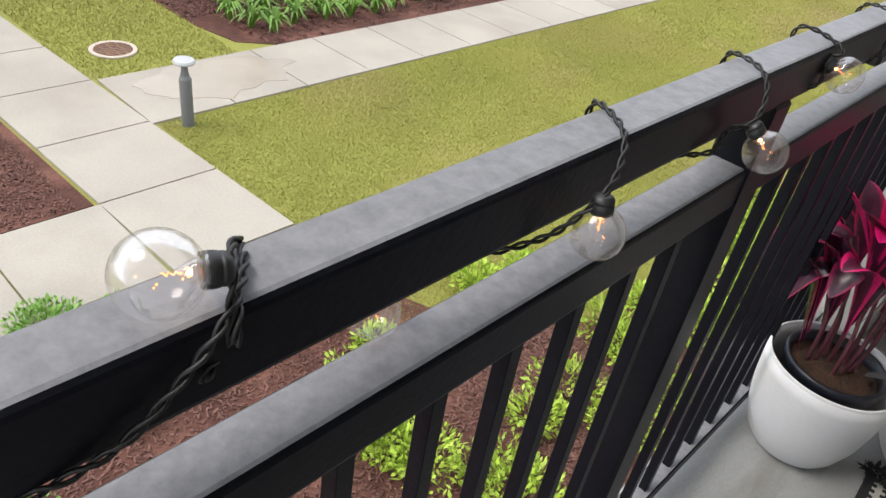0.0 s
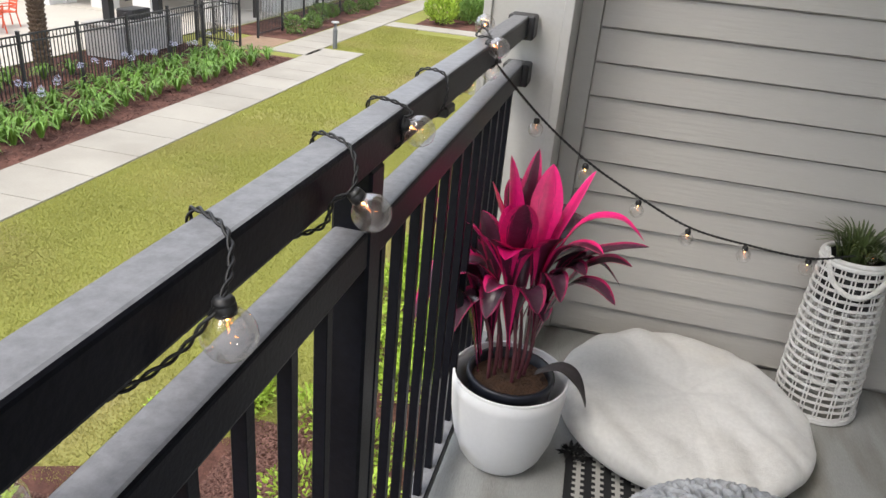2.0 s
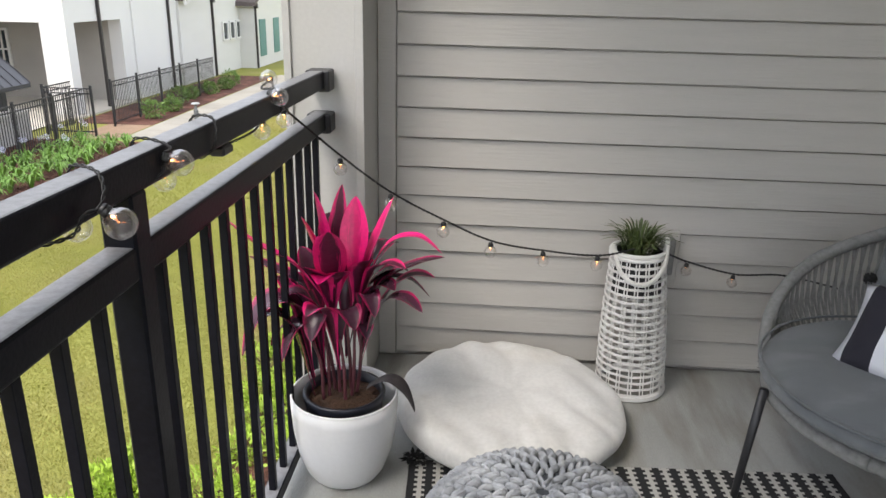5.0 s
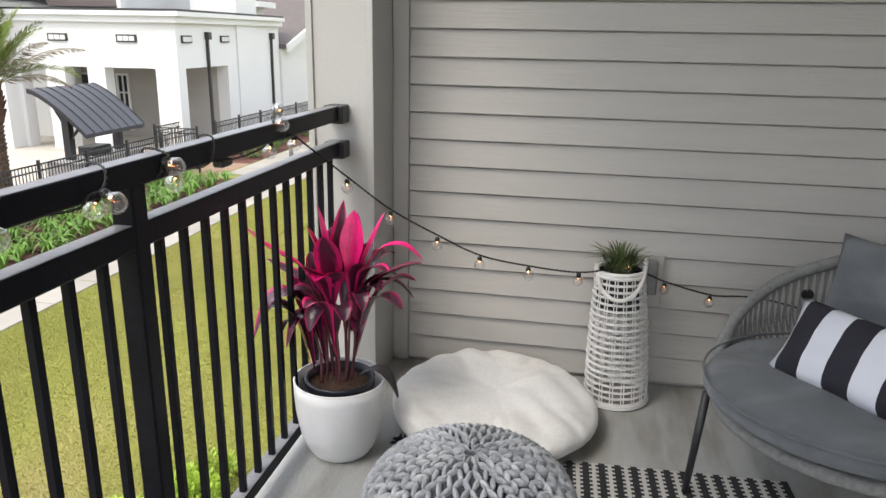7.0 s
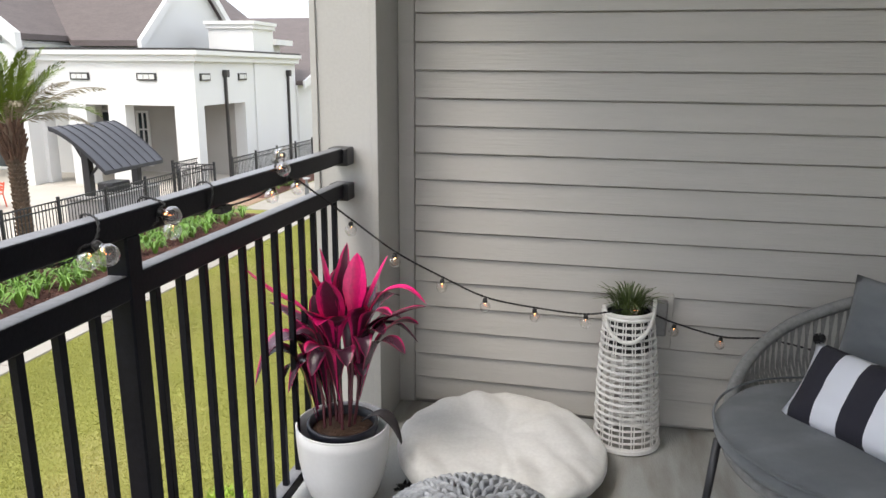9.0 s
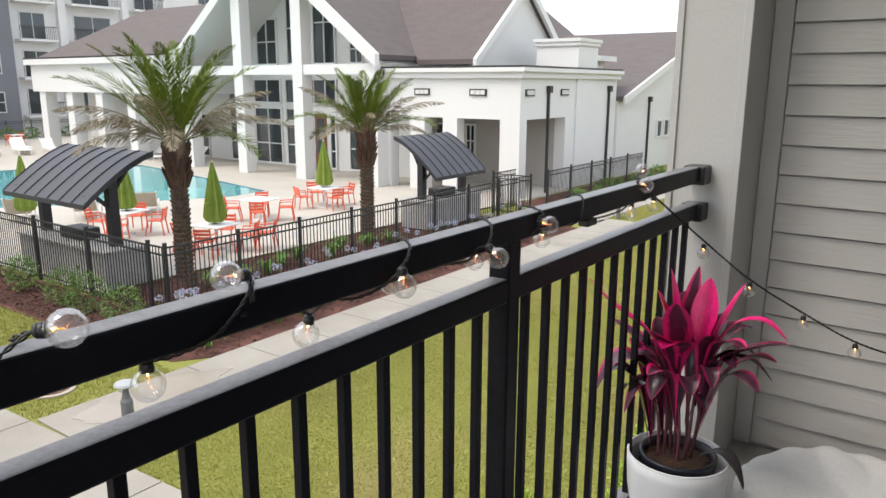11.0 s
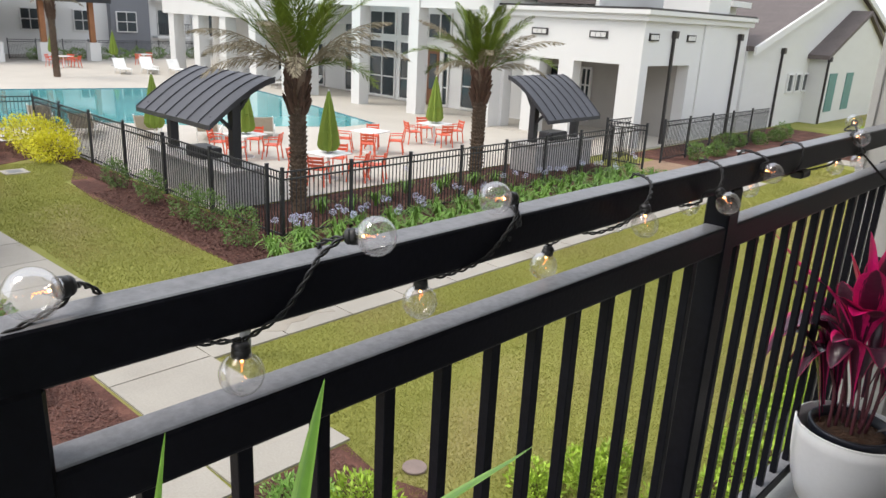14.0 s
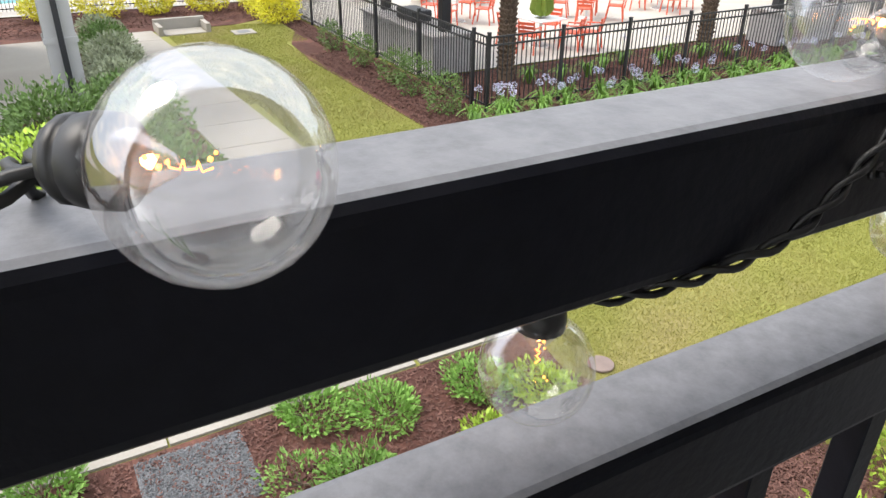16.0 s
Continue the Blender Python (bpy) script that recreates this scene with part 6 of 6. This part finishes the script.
# agapanthus
def agapanthus(m, seed, heads):
    rg = random.Random(seed)
    t = thing("agapanthus", "strap-leaved agapanthus with pale blue flower heads" if heads else "clump of green strap-leaved agapanthus", "plant", m=m, group="agapanthus bed")
    bm = bmesh.new()
    for k in range(32):
        an, le, out = rg.uniform(0, 6.283), rg.uniform(0.34, 0.55), rg.uniform(0.3, 1.0)
        d = Vector((math.cos(an), math.sin(an), 0))
        strap(bm, [d * 0.03, d * (0.03 + le * out * 0.4) + Vector((0, 0, le * 0.7)), d * (0.05 + le * out * 0.95) + Vector((0, 0, le * (0.9 - 0.6 * out)))], 0.034, 0.3, 2)
    part("leaves", bm, mat_aga, t)
    for k in range(heads):
        a, r = rg.uniform(0, 6.283), rg.uniform(0.05, 0.2)
        top = Vector((r * math.cos(a), r * math.sin(a), rg.uniform(0.52, 0.75)))
        st = part("stalk", tube(bmesh.new(), [(0, 0, 0), top], 0.006, 4), mat_aga, t)
        part("flower_head", foliage(bmesh.new(), rg, top, (0.070, 0.070, 0.058), 75, 0.032, 0.1, 0.6), FLOWER, st)["kind"] = "stuff"
    return t


mat_aga = mat("agapanthus_leaf", (0.12, 0.235, 0.03), 0.5, 3, 0.2, rnd=0.3)
protos = [agapanthus(put(-9.4, 6.5), 200, 0), agapanthus(put(-10.4, 6.6), 201, 1), agapanthus(put(-10.6, 7.4), 202, 2), agapanthus(put(-9.9, 6.4), 203, 0), agapanthus(put(-10.2, 7.1), 204, 2)]
for row, (x, which) in enumerate(((-9.25, (0, 3)), (-9.70, (0, 3, 0)), (-10.20, (0, 1, 2)), (-10.62, (1, 2, 4)))):
    y = 6.75 + row * 0.25
    while y < 20.2:
        copy_thing(protos[rg.choice(which)], put(x + rg.uniform(-0.14, 0.14), y, G, rg.uniform(0, 360)))
        y += rg.uniform(0.45, 0.68) if row < 2 else rg.uniform(0.6, 0.95)
for k in range(9):
    copy_thing(protos[rg.choice((0, 3, 1))], put(-12.4 + rg.uniform(-0.4, 0.6), 9.2 + k * 0.75, G, rg.uniform(0, 360)))
for k in range(7):
    r = rg.uniform(0.3, 0.55)
    shrub("shrub", put(-10.7 + rg.uniform(-0.3, 0.3), 24.6 + k * 1.6, G), (r, r, r * 0.8), 600, 0.10, LEAF, "green shrub in the bed along the white house", group="house shrubs", seed=170 + k)
for k in range(4):
    shrub("ornamental_grass", put(-6.2 + rg.uniform(-0.8, 0.8), 31.2 + k * 1.1, G), (0.7, 0.7, 0.6), 1100, 0.20, LEAF if k % 2 else LEAFLIGHT, "tall feathery light green ornamental grass", group="ornamental grass", seed=180 + k, up=1.4)

for k in range(9):
    shrub("shrub", put(-60.0 + rg.uniform(-0.4, 0.4), 18.5 + k * 1.6, G + 0.05), (0.6, 0.7, 0.45), 260, 0.2, LEAF, "green shrub by the far pool fence", group="far shrubs", seed=190 + k)

# bollards, covers, boxes
bollard = thing("path_light", "grey metal bollard path light with a flat cap", "path light", m=put(-6.92, 3.92), group="path lights")
GREYMETAL = mat("grey_metal", (0.13, 0.135, 0.14), 0.5, 5, 0.15)
part("post", lathe(bmesh.new(), [(0.075, 0.0), (0.075, 0.62), (0.055, 0.66), (0.04, 0.74), (0.04, 0.82)], 16), GREYMETAL, bollard)
part("cap", lathe(bmesh.new(), [(0.0, 0.875), (0.12, 0.865), (0.135, 0.84), (0.13, 0.825), (0.0, 0.82)], 20), mat("cap_metal", (0.36, 0.37, 0.37), 0.4, 5, 0.1), bollard)
copy_thing(bollard, put(-8.25, 22.9))
drain = thing("drain_grate", "round rusty cast drain grate in the lawn", "drain grate", m=put(-9.46, 4.2, G))
RUST = mat("rusty_iron", (0.20, 0.11, 0.08), 0.8, 10, 0.3)
part("ring", lathe(bmesh.new(), [(0.33, 0.0), (0.33, 0.03), (0.27, 0.03), (0.27, 0.004)], 28), mat("grate_ring", (0.42, 0.36, 0.30), 0.8, 8, 0.2), drain)
# no hollow here: a flat disc coloured near black as the pit's shade
part("pit", lathe(bmesh.new(), [(0.27, 0.006), (0.001, 0.006)], 24), mat("pit_shade", (0.02, 0.02, 0.02), 0.9), drain)
for k in range(-4, 5):
    w = math.sqrt(max(0.0, 0.27 ** 2 - (k * 0.06) ** 2))
    part("bar", boxm(k * 0.06 - 0.013, k * 0.06 + 0.013, -w, w, 0.008, 0.028), RUST, drain)
for k in (-2, 0, 2):
    part("bar", boxm(-0.24, 0.24, k * 0.06 - 0.011, k * 0.06 + 0.011, 0.008, 0.024), RUST, drain)
cover = thing("manhole_cover", "small round grey utility cover in the grass", "cover", m=put(-3.55, 3.85, G + 0.013))
part("lid", lathe(bmesh.new(), [(0.13, 0.0), (0.13, 0.018), (0.122, 0.022), (0.0, 0.023)], 20), mat("cover_plastic", (0.20, 0.15, 0.13), 0.8, 8, 0.2), cover)
inlet = thing("drain_headwall", "low concrete drain headwall at the lawn edge", "headwall", m=put(-21.0, 3.65))
part("wall", boxm(-0.75, -0.6, -0.7, 0.7, 0, 0.32), CONC, inlet)
for y in (-0.7, 0.58):
    part("wing", boxm(-0.6, 0.15, y, y + 0.12, 0, 0.24), CONC, inlet)
part("apron", boxm(-0.6, 0.2, -0.55, 0.55, 0.0, 0.03), CONC, inlet)
lidbox = thing("utility_box", "pale square utility cover in the lawn", "cover", m=put(-20.4, 5.14))
part("lid", boxm(-0.3, 0.3, -0.3, 0.3, 0.0, 0.03), CONC, lidbox)
part("grate", boxm(-0.17, 0.17, -0.17, 0.17, 0.03, 0.034), GREYMETAL, lidbox)
# neighbouring porch column and slab
porch = thing("porch_column", "white panelled porch column of the neighbouring building", "column", m=put(-14.6, 0.25), kind="structure")
part("shaft", boxm(-0.26, 0.26, -0.26, 0.26, 0, 5.2), TRIM, porch)
for z in (0.0, 1.35, 2.7):
    part("band", boxm(-0.29, 0.29, -0.29, 0.29, z, z + 0.10), TRIM, porch)
part("downpipe", boxm(0.30, 0.38, -0.05, 0.05, 0, 5.2), DARKMETAL, porch)
flat("porch_slab", [(-14.3, 0.6), (-14.3, -9), (-21, -9), (-21, 0.6)], G - 0.05, G + 0.12, CONC, "pale concrete porch slab", "slab")
tagged(part("trim", boxm(-21, -14.3, -9, 0.6, 2.2, 2.6), STUCCO, m=O), "white porch roof of the neighbouring building", "roof", kind="structure")
tagged(part("wall_porch", boxm(-21, -20.6, -9, -1, G, 2.2), GREYSIDE, m=O), "dark grey porch wall", "wall", kind="structure")

# bark chips, gravel and grass blades
def chips(name, zone, count, size, material, label, category, seed, flatness=0.35):
    rg = random.Random(seed)
    verts, faces = [], []
    for _ in range(count):
        x0, x1, y0, y1 = zone[rg.randrange(len(zone))]
        c = Vector((rg.uniform(x0, x1), rg.uniform(y0, y1), G + 0.016 + rg.random() * 0.02))
        q = Euler((rg.uniform(-0.6, 0.6), rg.uniform(-0.6, 0.6), rg.uniform(0, 6.28))).to_matrix()
        a, b, h = size * rg.uniform(0.6, 1.5), size * rg.uniform(0.25, 0.5), size * flatness * rg.uniform(0.2, 0.6)
        i = len(verts)
        verts += [tuple(c + q @ Vector(p)) for p in ((-a, -b, 0), (a, -b * 0.6, 0), (a * 0.8, b, 0), (-a * 0.9, b * 0.8, 0), (0, 0, h))]
        faces += [(i, i + 1, i + 4), (i + 1, i + 2, i + 4), (i + 2, i + 3, i + 4), (i + 3, i, i + 4)]
    me = bpy.data.meshes.new(name)
    me.from_pydata(verts, [], faces)
    me.materials.append(material)
    ob = new(name, me)
    ob.matrix_basis = O
    tagged(ob, label, category, kind="stuff")


chips("bark_chips", [(-4.36, -0.1, -2, 3.4), (-4.36, -0.1, -2, 3.4), (-1.9, -0.1, 3.4, 4.8), (-1.0, -0.1, 4.8, 14), (-9.5, -5.86, -3, 2.05), (-9.5, -5.86, -3, 2.05)], 70000, 0.021, CHIP, "loose reddish bark chips", "mulch", 5)
chips("bark_chips", [(-11.4, -8.65, 6.3, 20.4), (-13.6, -11.4, 7.2, 20.4), (-17, -10.2, 5.8, 7.1), (-24, -17, 6.5, 7.1), (-14, -9.5, -3, 1.8), (-25, -22.2, -4, 6.4)], 42000, 0.034, CHIP, "loose reddish bark chips", "mulch", 6)
chips("gravel_stones", [(-4.30, -3.54, -0.32, 0.50)], 5000, 0.016, GRAVEL, "loose grey gravel stones", "gravel", 7, 0.9)


def blades(zone, count, seed, height, width):
    rg = np.random.default_rng(seed)
    w = np.array([(z[1] - z[0]) * (z[3] - z[2]) for z in zone])
    idx = rg.choice(len(zone), count, p=w / w.sum())
    z = np.array(zone)[idx]
    x = rg.uniform(z[:, 0], z[:, 1])
    y = rg.uniform(z[:, 2], z[:, 3])
    a = rg.uniform(0, 2 * np.pi, count)
    h = height * rg.uniform(0.5, 1.2, count)
    lean = rg.uniform(0.3, 1.1, count)
    b = rg.uniform(0, 2 * np.pi, count)
    base = np.stack([x, y, np.full(count, G)], 1)
    sd = np.stack([np.cos(a), np.sin(a), np.zeros(count)], 1) * width
    tip = base + np.stack([np.cos(b) * h * lean, np.sin(b) * h * lean, h], 1)
    verts = np.concatenate([base - sd, base + sd, tip], 1).reshape(-1, 3)
    me = bpy.data.meshes.new("grass_blades")
    me.vertices.add(len(verts))
    me.vertices.foreach_set("co", verts.ravel())
    me.loops.add(len(verts))
    me.loops.foreach_set("vertex_index", np.arange(len(verts)))
    me.polygons.add(count)
    me.polygons.foreach_set("loop_start", np.arange(0, len(verts), 3))
    me.update(calc_edges=True)
    me.materials.append(BLADE)
    ob = new("grass_blades", me)
    ob.matrix_basis = O
    tagged(ob, "short mown lawn grass", "grass", kind="stuff")


blades([(-7.11, -4.6, 3.62, 14), (-4.6, -2.2, 3.5, 14), (-2.2, -1.0, 4.4, 14)], 290000, 3, 0.028, 0.005)
blades([(-8.5, -7.0, 22.8, 28.8), (-7.1, -1.0, 14, 28), (-13.5, -8.64, 3.46, 5.75), (-21.5, -13.5, 3.15, 5.75), (-21.5, -18.6, 5.75, 6.4)], 220000, 4, 0.035, 0.008)
